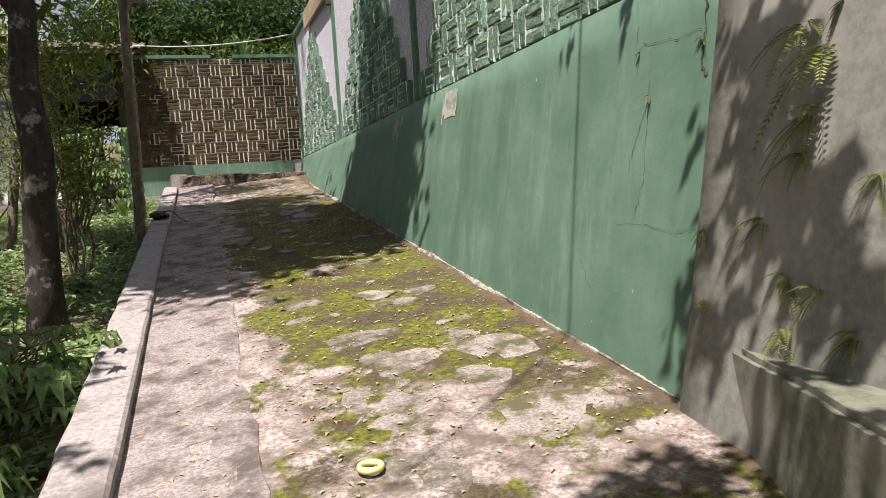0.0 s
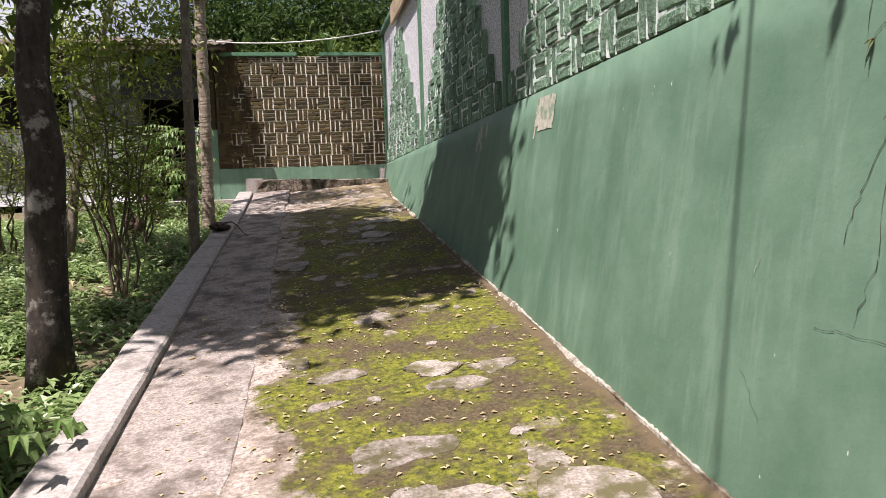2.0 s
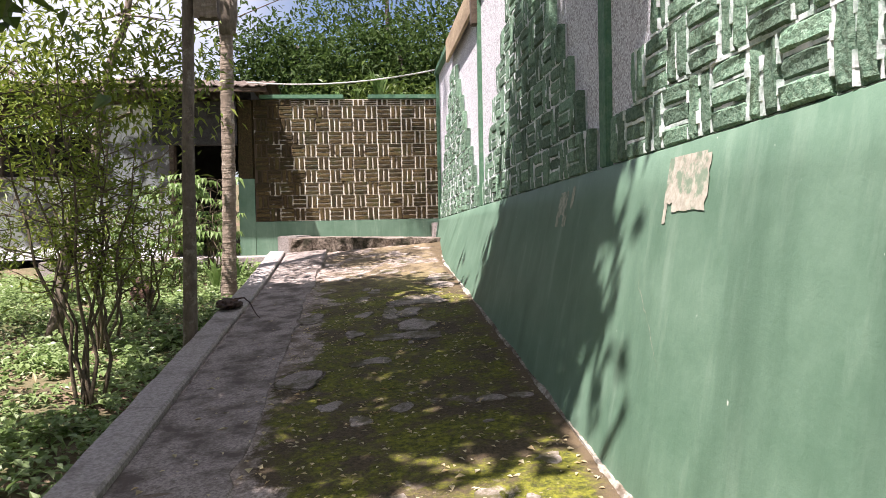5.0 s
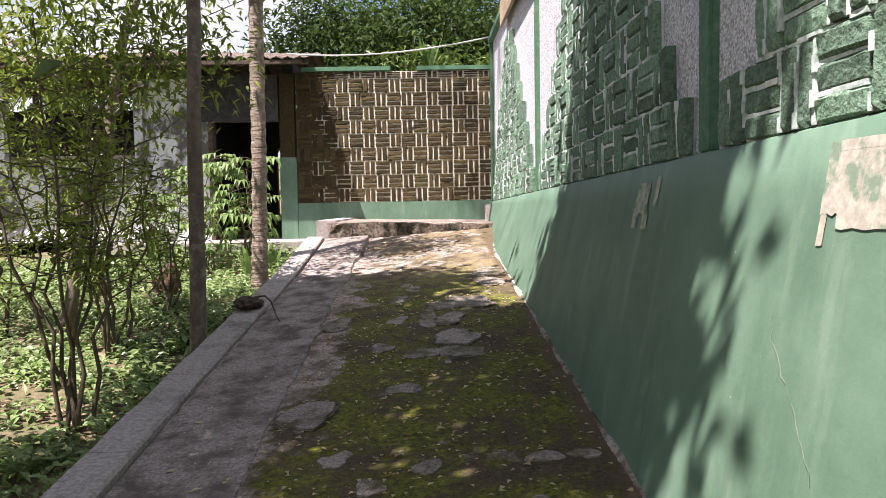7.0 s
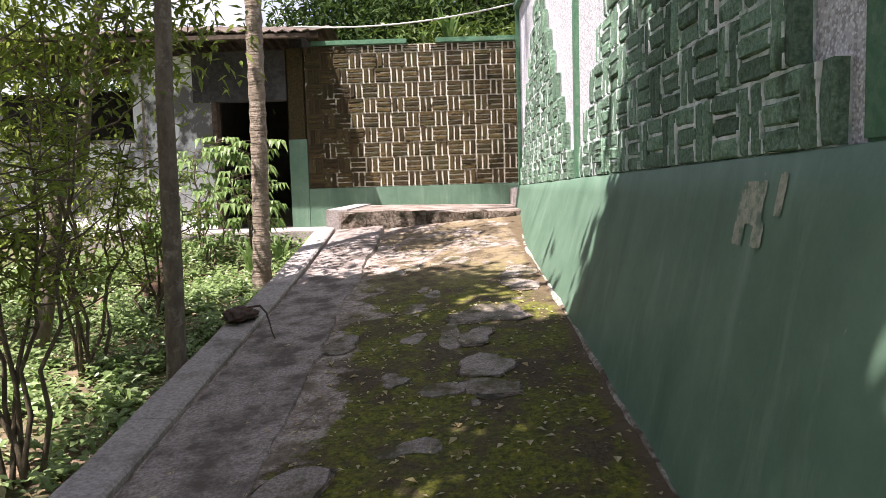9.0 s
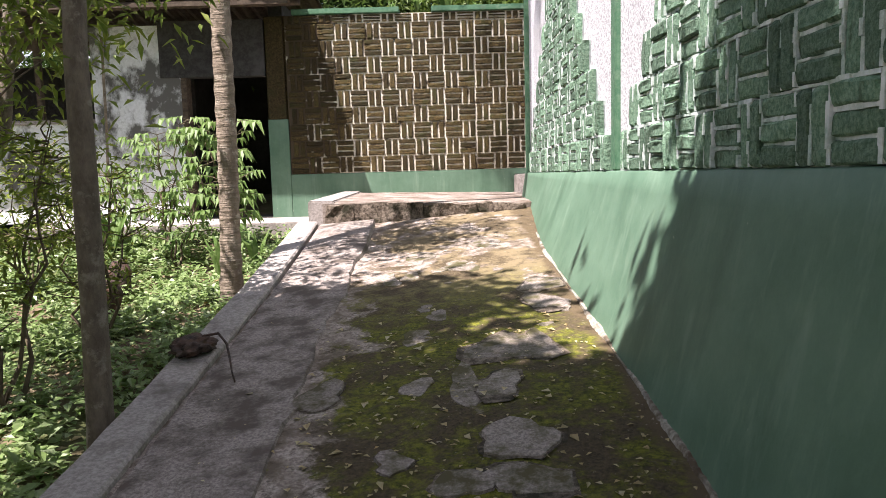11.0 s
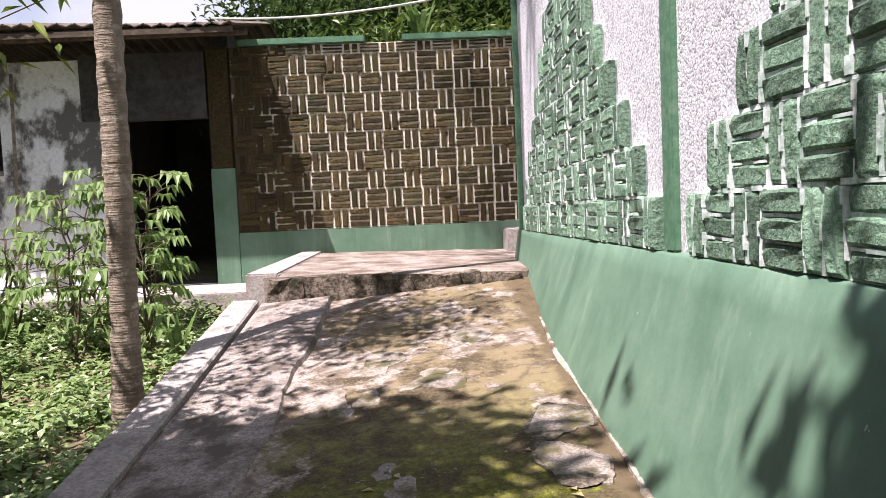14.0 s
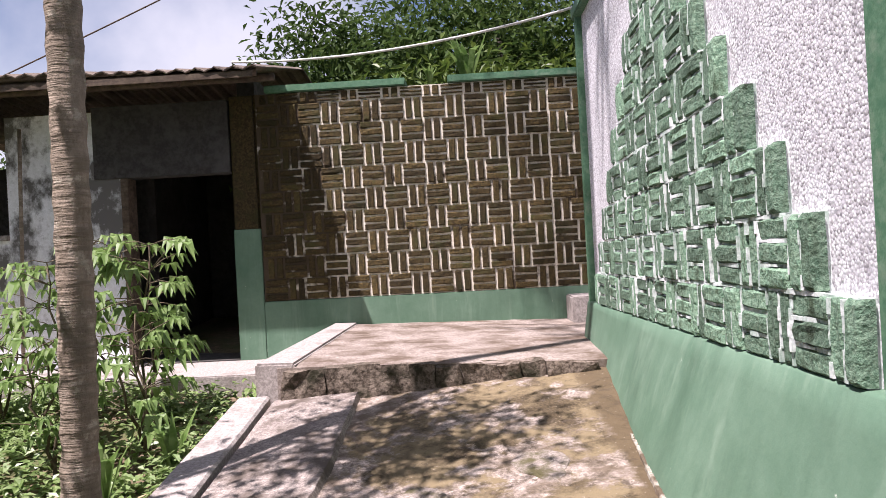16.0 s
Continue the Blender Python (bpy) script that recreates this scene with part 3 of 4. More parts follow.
def roof():
    """Corrugated sheets on a timber edge."""
    n = 260
    verts, faces = [], []
    for r, (y, z) in enumerate(((16.45, 4.46), (18.6, 4.95), (21.4, 4.6))):
        for i in range(n + 1):
            x = HX - 0.4 + (-1.02 - HX + 0.4) * i / n
            verts.append((x, y + 0.02 * math.sin(x * 2.1), z + 0.022 * math.sin(x * 2 * math.pi / 0.19) ** 3 + 0.025 * math.sin(x * 1.3)))
    for r in range(2):
        for i in range(n):
            a = r * (n + 1) + i
            faces.append((a, a + 1, a + n + 2, a + n + 1))
    ob = put("roof", (verts, [], faces), M_ROOF, house)
    s = ob.modifiers.new("thick", "SOLIDIFY")
    s.thickness = 0.012
    lines = [(bend((HX, 16.55, 4.40), (-1.08, 16.55, 4.40), 12, 0.015), [0.045] * 13), (bend((HX, 17.2, 4.50), (-1.06, 17.2, 4.50), 12, 0.01), [0.05] * 13)]
    lines += [(bend((x, 16.5, 4.34), (x, 18.6, 4.84), 3, 0.01), [0.04] * 4) for x in np.arange(HX + 0.3, -1.2, 1.1)]
    tubes("rafter", lines, M_TIMBER, house, 5)
    solid("fascia", [(HX, -1.1, 16.47, 16.49, 4.34, 4.40)], M_TIMBER, house)


roof()
tagged(tubes("wooden_pole", [(bend((-3.98, 17.15, 1.45), (-3.93, 17.22, 4.1), 4, 0.01), [0.022] * 5)], M_PALM), "thin bare wooden pole leaning on the house wall", "pole")

# ---- trees and plants ----


def tree(label, base, top, r, clusters, mat, leafmat, leaf=(0.13, 0.05), wig=0.08, limbs=True, per=60, spread=0.28, category="tree", name="tree", r_top=0.35):
    t = tagged(new(name), label, category)
    n = 12
    path = bend(base, top, n, wig)
    rad = [r * (1.25 if i == 0 else 1.0) * (1 - (1 - r_top) * i / n) for i in range(n + 1)]
    tubes("trunk", [(path, rad)], mat, t, 12, 0.05)
    lines, pts = [], []
    for (c, rr, cnt) in clusters:
        c = Vector(c)
        if limbs:
            k = max(range(n + 1), key=lambda i: -(path[i] - c).length - 0.4 * abs(path[i].z - c.z + 0.8))
            lines.append((bend(path[k], c, 6, 0.12), [rad[k] * 0.5 * (1 - 0.85 * i / 6) + 0.004 for i in range(7)]))
            for _ in range(5):
                e = c + Vector([random.uniform(-0.8, 0.8) * q for q in rr])
                lines.append((bend(c, e, 4, 0.08), [0.014, 0.011, 0.008, 0.006, 0.003]))
        pts.append(clumps(c, rr, cnt, per, spread))
    if lines:
        tagged(tubes("limb", lines, mat, t, 6, 0.08), kind="stuff")
    if pts:
        leaves("foliage", np.concatenate(pts), leaf[0], leaf[1], leafmat, t)["kind"] = "stuff"
    return t


G = lambda x, y: float(ground_z(x, y)) - 0.05
tree("large dark-barked garden tree with pale lichen patches", (-1.25, 6.35, G(-1.25, 6.35)), (-1.1, 6.4, 6.6), 0.135,
     [((-1.5, 5.1, 6.8), (1.4, 1.1, 0.6), 2800), ((0.0, 6.0, 7.0), (1.0, 1.2, 0.6), 2600), ((-2.7, 5.6, 6.9), (0.8, 1.2, 0.5), 1500), ((0.4, 5.6, 7.1), (0.8, 0.55, 0.4), 1900), ((-2.0, 6.8, 7.0), (0.7, 0.8, 0.4), 2200), ((-1.75, 7.3, 3.5), (0.6, 0.7, 0.35), 700)], M_BARK_DARK, M_LEAF, (0.22, 0.10), wig=0.05)
tree("slender grey-barked young tree beside the kerb", (-0.79, 9.55, G(-0.79, 9.55)), (-0.66, 9.6, 6.9), 0.062,
     [((-1.45, 7.4, 7.0), (1.1, 0.9, 0.6), 3400), ((-0.5, 7.0, 7.2), (0.5, 0.7, 0.4), 1500), ((0.05, 7.0, 7.0), (0.35, 0.65, 0.35), 1100), ((-1.7, 9.1, 7.0), (1.1, 0.7, 0.5), 2600), ((-2.5, 8.0, 7.0), (0.7, 1.2, 0.5), 2600)],
     M_BARK_GREY, M_LEAF, (0.22, 0.10), wig=0.012, r_top=0.55)


def palm(base, top, r):
    t = tagged(new("palm"), "ringed grey palm trunk standing by the kerb", "palm")
    n = 150
    path = [Vector(base).lerp(Vector(top), i / n) + Vector((0.012 * math.sin(i * 0.12), 0, 0)) for i in range(n + 1)]
    rad = [r * (1.25 - 0.25 * min(1, i / 8)) * (1 - 0.25 * i / n) * (1.06 if i % 2 else 0.95) for i in range(n + 1)]
    tubes("trunk", [(path, rad)], M_PALM, t, 14, 0.03)
    sh = []
    for a in np.linspace(-0.9, 0.9, 9):
        for z, q in ((4.35, 0.10), (4.55, 0.125), (4.9, 0.13)):
            sh.append((-1.0 + q * 1.4 * math.sin(a + 0.6), 12.75 - q * math.cos(a + 0.6), z))
    ob = put("sheath", (sh, [], [(3 * i + j, 3 * i + 3 + j, 3 * i + 4 + j, 3 * i + 1 + j) for i in range(8) for j in range(2)]), M_BARK_GREY, t, True)
    ob.modifiers.new("thick", "SOLIDIFY").thickness = 0.012
    blades, lines = [], []
    for k in range(14):
        a = k * 2.4
        d = Vector((math.cos(a), math.sin(a), 0))
        pts = [Vector(top) + d * (2.0 * s) + Vector((0, 0, 0.9 * s - 1.6 * s * s)) for s in np.linspace(0, 1, 9)]
        lines.append((pts, [0.022 - 0.0022 * i for i in range(9)]))
        for p0, p1 in zip(pts, pts[1:]):
            for s in np.linspace(0, 1, 6):
                blades.append(p0.lerp(p1, s))
    tubes("frond_stalk", lines, M_TWIG, t, 5)
    leaves("frond", np.array([tuple(b) for b in blades for _ in range(2)]), 0.55, 0.05, M_LEAF, t, 0.6)["kind"] = "stuff"
    return t


palm((-1.04, 12.75, G(-1.04, 12.75)), (-0.72, 12.75, 15.0), 0.088)


def shrub(label, base, h, spread, stems, nleaf, mat=None, leaf=(0.085, 0.028), low=0.42):
    t = tagged(new("shrub"), label, "shrub")
    base = Vector(base)
    lines, pts = [], []
    for _ in range(stems):
        a = random.uniform(0, 2 * math.pi)
        tip = base + Vector((math.cos(a) * spread * random.uniform(0.3, 1), math.sin(a) * spread * random.uniform(0.3, 1), h * random.uniform(0.7, 1.05)))
        p = bend(base + Vector((random.uniform(-0.07, 0.07), random.uniform(-0.07, 0.07), -0.05)), tip, 9, 0.07)
        lines.append((p, [0.018 * (1 - 0.09 * i) for i in range(10)]))
        for _ in range(11):
            s = random.uniform(low, 1)
            i = int(s * 9) if s < 1 else 8
            q = p[i].lerp(p[min(i + 1, 9)], s * 9 - i)
            b = random.uniform(0, 2 * math.pi)
            e = q + Vector((math.cos(b), math.sin(b), random.uniform(0.0, 0.7))) * random.uniform(0.25, 0.6) * spread
            tw = bend(q, e, 4, 0.03, 0.02)
            lines.append((tw, [0.007, 0.006, 0.005, 0.004, 0.002]))
            for c in tw[1:]:
                pts.append(c)
    tubes("stem", lines, M_TWIG, t, 5)
    per = max(1, round(0.32 * nleaf / len(pts)))
    P = np.repeat(np.array([tuple(p) for p in pts]), per + 1, 0)[:: 2 if per < 2 else 1]
    leaves("foliage", P + RNG.normal(0, 0.055, P.shape), leaf[0], leaf[1], mat or M_LEAFY, t, 0.2)["kind"] = "stuff"
    return t


for x, y, h, sp, st, n in ((-1.33, 8.8, 2.7, 0.75, 7, 1900), (-2.75, 8.0, 2.6, 0.8, 6, 2000), (-3.7, 10.4, 2.9, 1.0, 8, 3000), (-1.8, 10.5, 2.5, 0.65, 7, 3600), (-4.3, 9.0, 3.1, 1.0, 8, 3000), (-1.75, 11.7, 1.4, 0.5, 5, 1400), (-3.3, 13.6, 1.5, 0.7, 6, 2200), (-4.6, 12.0, 2.6, 0.9, 8, 3200), (-3.4, 11.6, 2.4, 0.8, 7, 2800)):
    shrub("tall thin-stemmed garden shrub with small yellow-green leaves", (x, y, G(x, y)), h, sp, st, n)


def palmate(verts, faces, c, d, size, n=5):
    """A hand-shaped leaf of drooping lobes round c."""
    d = Vector(d).normalized()
    s = d.cross(Vector((0, 0, 1))).normalized()
    upv = s.cross(d)
    for k in range(n):
        a = (k - (n - 1) / 2) * 0.7
        w = (d * math.cos(a) + s * math.sin(a)).normalized()
        L = 0.78 * size * (1 - 0.25 * abs(a) / 1.6) * random.uniform(0.85, 1.1)
        sd = w.cross(upv).normalized() * L * 0.21
        i = len(verts)
        verts += [c, c + w * L * 0.5 + sd + upv * 0.01, c + w * L * 0.5 - sd + upv * 0.01, c + w * L * 0.5 - upv * L * 0.06, c + w * L * 0.88 - Vector((0, 0, L * 0.62))]
        faces += [(i, i + 1, i + 3), (i, i + 3, i + 2), (i + 1, i + 4, i + 3), (i + 3, i + 4, i + 2)]


def cassava(base, h, n, size=0.2, lean=(0, 0)):
    t = tagged(new("cassava_plant"), "leafy cassava plant with drooping hand-shaped leaves", "plant", "cassava plants")
    base = Vector(base)
    lines, verts, faces = [], [], []
    for s in range(3):
        tip = base + Vector((lean[0] + random.uniform(-0.3, 0.3), lean[1] + random.uniform(-0.3, 0.3), h * random.uniform(0.75, 1)))
        p = bend(base, tip, 8, 0.05)
        lines.append((p, [0.016 * (1 - 0.08 * i) for i in range(9)]))
        for k in range(n // 3):
            q = p[random.choice((3, 4, 5, 6, 6, 7, 7, 8, 8))]
            a = random.uniform(0, 2 * math.pi)
            d = Vector((math.cos(a), math.sin(a), random.uniform(-0.1, 0.6)))
            e = q + d * random.uniform(0.15, 0.38)
            lines.append(([q, q.lerp(e, 0.5) + Vector((0, 0, 0.02)), e], [0.005, 0.004, 0.003]))
            palmate(verts, faces, e, (d.x, d.y, -0.15), size * random.uniform(0.75, 1.2))
    tubes("stem", lines, M_TWIG, t, 5)
    tagged(put("leaf", (verts, [], faces), M_CASSAVA, t), kind="stuff")
    return t


for x, y, h, n, s in ((-1.75, 15.2, 1.75, 60, 0.24), (-1.5, 14.6, 1.2, 36, 0.22), (-2.5, 15.3, 1.6, 50, 0.22), (-2.1, 14.4, 1.1, 30, 0.2), (-3.2, 15.5, 1.3, 36, 0.2), (-1.05, 4.1, 0.7, 36, 0.18), (-1.25, 3.3, 0.5, 30, 0.16), (-1.15, 4.7, 0.55, 21, 0.18), (-1.5, 3.6, 0.7, 24, 0.18)):
    cassava((x, y, G(x, y)), h, n, s)

# weeds over the whole garden bed
wp = []
for _ in range(6000):
    x, y = random.uniform(-7, -0.82), random.uniform(0.5, 16.2)
    if random.random() < 0.62 + 0.6 * noise.noise((x * 0.8, y * 0.8, 2)):
        h = random.uniform(0.03, 0.22)
        z = float(ground_z(x, y))
        wp += [(x + random.gauss(0, 0.07), y + random.gauss(0, 0.07), z + random.uniform(0.02, h)) for _ in range(20)]
tagged(leaves("weeds", wp, 0.085, 0.05, M_WEED, None, 0.05, 0.2, 0.35), "low green weeds covering the garden bed", "weeds", kind="stuff")
lp = []
for _ in range(1500):
    x, y = random.uniform(-6, -0.8), random.uniform(0.5, 16)
    lp.append((x, y, float(ground_z(x, y)) + 0.015))
tagged(leaves("leaf_litter", lp, 0.09, 0.045, M_FALLEN, None, 0.0, 0.15), "dry brown fallen leaves on the soil", "leaf litter", kind="stuff")

# stumps and dead wood among the weeds
for x, y, r in ((-2.0, 12.3, 0.13), (-2.3, 13.3, 0.11)):
    tagged(tubes("stump", [(bend((x, y, G(x, y)), (x + 0.06, y, G(x, y) + 0.42), 4, 0.03), [r * 1.3, r, r * 0.9, r * 1.05, r * 0.6])], M_RUST, None, 10, 0.18), "dark rotten tree stump among weeds", "stump", "stumps")

# trees behind the walls, plus unseen ones around the camera added to dim skylight
for i, (x, y, h, rx, n) in enumerate(((-1.6, 27, 6.6, 2.6, 5200), (1.6, 25, 6.2, 3.0, 6000), (5.0, 26, 7.5, 3.4, 5200), (-9, 31, 4.4, 3.6, 3200), (9.5, 30, 9.0, 4.2, 4000), (-15, 27, 5.0, 3.6, 3000), (1.5, 34, 10.5, 4.5, 4200), (-20, 20, 6.5, 3.8, 2600), (-13, 18, 4.2, 2.5, 2400), (-10.5, 6, 9.0, 3.6, 3200), (-11, -3, 10.0, 4.0, 3200), (-4, -9, 9.0, 3.8, 3200), (4, -9, 9.5, 3.6, 3000), (7.5, 4, 9.0, 3.4, 3000), (7.5, 11, 9.0, 3.4, 3000), (-8.2, 10.5, 7.0, 2.3, 2600), (-8.2, 1.5, 7.0, 2.3, 2600))):
    z = G(x, y)
    tree("tall dense dark-leaved tree around the garden, some unseen to dim skylight", (x, y, z), (x + 0.3, y, z + h * 0.8), 0.22,
         [((x, y, z + h * 0.62), (rx, rx * 0.7, h * 0.28), int(1.2 * n)), ((x + rx * 0.4, y - 0.6, z + h * 0.42), (rx * 0.8, rx * 0.6, h * 0.24), n // 2), ((x - rx * 0.5, y - 0.4, z + h * 0.38), (rx * 0.7, rx * 0.5, h * 0.24), n // 2)],
         M_BARK_DARK, M_LEAFD, (0.25, 0.11), 0.2, spread=0.42)
# unseen tree added above the path for the leaf shade it casts
over = tree("unseen leafy tree added to cast shade on path and pier", (-2.9, 0.0, G(-2.9, 0.0)), (-2.25, -0.1, 6.4), 0.16,
            [((-3.8, 0.2, 5.6), (1.2, 1.2, 0.6), 1400), ((-4.2, 2.4, 5.0), (0.9, 0.9, 0.6), 1200), ((-2.9, 2.6, 5.2), (0.5, 1.5, 0.4), 2600)],
            M_BARK_DARK, M_LEAF, (0.30, 0.075), per=30, spread=0.13)
# hanging sprays: the spot each one shades, its distance up the sun's line, leaves and spread
SPRAYS = ((1.86, 2.22, 1.85, 2.3, 26, 0.08), (1.85, 2.08, 1.75, 2.3, 22, 0.08), (1.81, 2.13, 1.5, 2.5, 26, 0.08), (1.81, 1.98, 1.5, 2.5, 20, 0.09), (1.78, 2.0, 1.3, 2.6, 22, 0.07), (1.77, 1.88, 1.2, 2.7, 24, 0.07),
          (1.75, 1.75, 1.0, 2.9, 22, 0.07), (1.74, 1.66, 0.9, 2.9, 26, 0.08), (1.94, 3.7, 2.08, 2.3, 5, 0.05), (1.94, 3.1, 2.18, 2.3, 3, 0.04), (1.86, 2.48, 1.52, 2.6, 4, 0.04), (1.76, 2.45, 0.9, 3.0, 10, 0.09),
          (1.74, 2.42, 0.7, 3.1, 12, 0.08), (1.72, 2.22, 0.85, 3.0, 16, 0.08), (1.4, 2.0, 0.45, 3.6, 50, 0.14), (1.15, 1.98, 0.45, 3.7, 26, 0.1), (1.5, 1.75, 0.8, 3.2, 50, 0.2), (1.4, 1.35, 0.8, 3.3, 40, 0.2), (-0.58, 3.05, 0.45, 4.2, 14, 0.09))
sp = [RNG.normal(0, 0.6 * r, (int(1.7 * n), 3)) + np.array((x - 0.33 * k, y - 0.31 * k, z + k)) for x, y, z, k, n, r in SPRAYS]
leaves("spray", np.concatenate(sp), 0.12, 0.07, M_LEAF, over, 0.7, 0.5, 0.35)["kind"] = "stuff"
tree("thin leafy tree near the house", (-2.6, 11.2, G(-2.6, 11.2)), (-1.6, 12.0, 6.0), 0.07,
     [((-0.95, 12.0, 5.8), (0.6, 0.5, 0.45), 1900), ((-1.9, 11.6, 4.3), (0.9, 0.9, 0.6), 600), ((-2.9, 11.0, 3.6), (0.9, 0.9, 0.6), 600), ((-1.45, 10.75, 3.4), (0.5, 0.5, 0.4), 900), ((-2.2, 10.5, 3.2), (0.7, 0.6, 0.6), 1300)],
     M_BARK_GREY, M_LEAFY, (0.12, 0.042))

# box on the slender trunk
nest = tagged(new("wooden_box"), "weathered grey wooden box fixed to a slender trunk", "box")
for i in range(4):
    solid("board", [(-0.655 + 0.048 * i, -0.61 + 0.048 * i, 9.44, 9.455, 3.66 + 0.01 * (i % 2), 4.12)], M_PALM, nest)
solid("body", [(-0.652, -0.468, 9.456, 9.62, 3.68, 4.11)], M_TIMBER, nest, 0.006)
solid("lid", [(-0.68, -0.44, 9.40, 9.66, 4.12, 4.15)], M_TIMBER, nest, 0.006)

# growth behind and on the back wall


def spike_plant(base, h, n, mat):
    t = tagged(new("spiky_plant"), "spiky green plant growing above the brick wall", "plant", "wall top plants")
    verts, faces = [], []
    b = Vector(base)
    for k in range(n):
        a = random.uniform(0, 6.28)
        d = Vector((math.cos(a), math.sin(a), 0))
        out = random.uniform(0.15, 0.5) * h
        mid = b + d * out * 0.45 + Vector((0, 0, h * random.uniform(0.45, 0.7)))
        tip = b + d * out + Vector((0, 0, h * random.uniform(0.6, 1.0)))
        s = Vector((-d.y, d.x, 0)) * h * 0.06
        i = len(verts)
        verts += [b - s * 0.4, b + s * 0.4, mid - s, mid + s, tip]
        faces += [(i, i + 1, i + 3, i + 2), (i + 2, i + 3, i + 4)]
    put("blade", (verts, [], faces), mat, t)
    return t


for x, y, z, h, n in ((1.05, 17.9, 4.35, 0.75, 14), (0.62, 17.5, 4.35, 0.28, 18), (0.25, 17.5, 4.35, 0.22, 14), (1.5, 17.55, 4.35, 0.2, 12), (-0.2, 17.55, 4.35, 0.16, 12), (-3.05, 15.0, 1.15, 0.7, 12), (-1.35, 13.6, 1.0, 0.6, 9), (-1.15, 14.2, 1.05, 0.5, 8)):
    spike_plant((x, y, z), h, n, M_CASSAVA)
tagged(leaves("hedge", clumps((1.4, 19.4, 4.1), (3.4, 0.7, 0.9), 3600, 60, 0.22), 0.2, 0.07, M_LEAF, None), "bright green undergrowth behind the brick wall", "hedge", kind="stuff")

# ferns rooted in the cracked wall


WX = lambda z: 1.672 + 0.15 * (min(z, 2.2) - 0.55)


def on_wall(y, z):
    s = (z - floor_z(1.7, y)) / (wall_top_z(y) - floor_z(1.7, y))
    return (1.70 + 0.24 * s - 0.004) if y > WALL_START else WX(z) - 0.012


def fern(base, out, size, n=5):
    t = tagged(new("fern"), "green fern with drooping feathery fronds rooted in a wall crack", "fern", "wall ferns")
    verts, faces, stalks = [], [], []
    b = Vector(base)
    for k in range(n):
        d = Vector((out[0] * random.uniform(0.3, 1.0), random.uniform(-1, 1), random.uniform(-0.5, 0.6))).normalized()
        L, m = size * random.uniform(0.6, 1.15), 20
        line = [b + d * L * i / m - Vector((0, 0, L * 0.75 * (i / m) ** 2)) for i in range(m + 1)]
        stalks.append((line, [0.0022 - 0.00008 * i for i in range(m + 1)]))
        side = d.cross(Vector((0, 0, 1))).normalized()
        for i in range(3, m + 1):
            q = 1 - abs(i / m - 0.35) * 1.25
            run = (line[i] - line[i - 1]).normalized()
            for g in (-1, 1):
                w = (side * g + run * 0.45 + Vector((0, 0, random.uniform(-0.25, 0.1)))).normalized() * L * 0.24 * q
                e = run * L * 0.022
                j = len(verts)
                verts += [line[i], line[i] + w * 0.5 + e, line[i] + w, line[i] + w * 0.5 - e]
                faces += [(j, j + 1, j + 2), (j, j + 2, j + 3)]
    put("frond", (verts, [], faces), M_LEAFY, t)
    tubes("stalk", stalks, M_TWIG, t, 4, 0.0)


for y, z, s in ((1.95, 1.86, 0.26), (1.85, 1.78, 0.30), (1.88, 1.58, 0.24), (1.9, 1.45, 0.18), (2.04, 1.24, 0.2), (1.9, 1.06, 0.15), (1.78, 1.04, 0.15), (1.62, 0.93, 0.16), (1.9, 0.9, 0.14), (1.6, 1.38, 0.12), (1.8, 1.9, 0.1), (2.35, 1.2, 0.09), (2.3, 0.94, 0.07), (2.84, 1.75, 0.05), (2.95, 1.95, 0.04), (2.5, 1.93, 0.05)):
    fern((WX(z) - 0.005 if y < 2.4 else on_wall(y, z), y, z), (-1, 0), 0.8 * s, 6)

# ---- small things ----


def crack(points, w, mat=M_CRACK, parent=wall, name="crack"):
    """A thin wavering split on the wall face."""
    verts, faces = [], []
    for (y0, z0), (y1, z1) in zip(points, points[1:]):
        n = 7
        for i in range(n + 1):
            s = i / n
            y, z = y0 + (y1 - y0) * s + random.uniform(-0.008, 0.008), z0 + (z1 - z0) * s + random.uniform(-0.008, 0.008)
            ww = 0.32 * w * random.uniform(0.2, 1.3)
            dy, dz = (z1 - z0), -(y1 - y0)
            L = math.hypot(dy, dz)
            k = len(verts)
            for g in (-0.5, 0.5):
                yy, zz = y + dy / L * ww * g, z + dz / L * ww * g
                verts.append((on_wall(yy, zz), yy, zz))
            if i:
                faces.append((k - 2, k - 1, k + 1, k))
    return put(name, (verts, [], faces), mat, parent)


CRACKS = (
    ([(2.97, 1.9), (2.93, 1.98), (2.7, 1.96), (2.52, 1.97)], 0.012), ([(3.0, 2.2), (2.97, 1.95)], 0.007), ([(2.86, 1.97), (2.84, 1.75), (2.92, 1.55), (2.96, 1.42)], 0.009),
    ([(2.84, 1.73), (2.83, 1.40), (2.88, 1.22)], 0.010), ([(3.02, 1.19), (2.9, 1.2), (2.6, 1.17), (2.42, 1.19)], 0.007), ([(2.5, 2.12), (2.49, 1.95), (2.5, 1.84), (2.46, 1.78)], 0.04),
    ([(2.36, 1.74), (2.28, 1.66), (2.2, 1.5), (2.12, 1.38)], 0.035), ([(2.24, 1.31), (2.33, 1.22), (2.365, 1.17)], 0.06), ([(2.40, 1.2), (2.39, 1.05), (2.40, 0.9), (2.39, 0.6)], 0.03), ([(3.32, 1.0), (3.2, 0.86)], 0.007))
for line, w in CRACKS:
    crack(line, w)
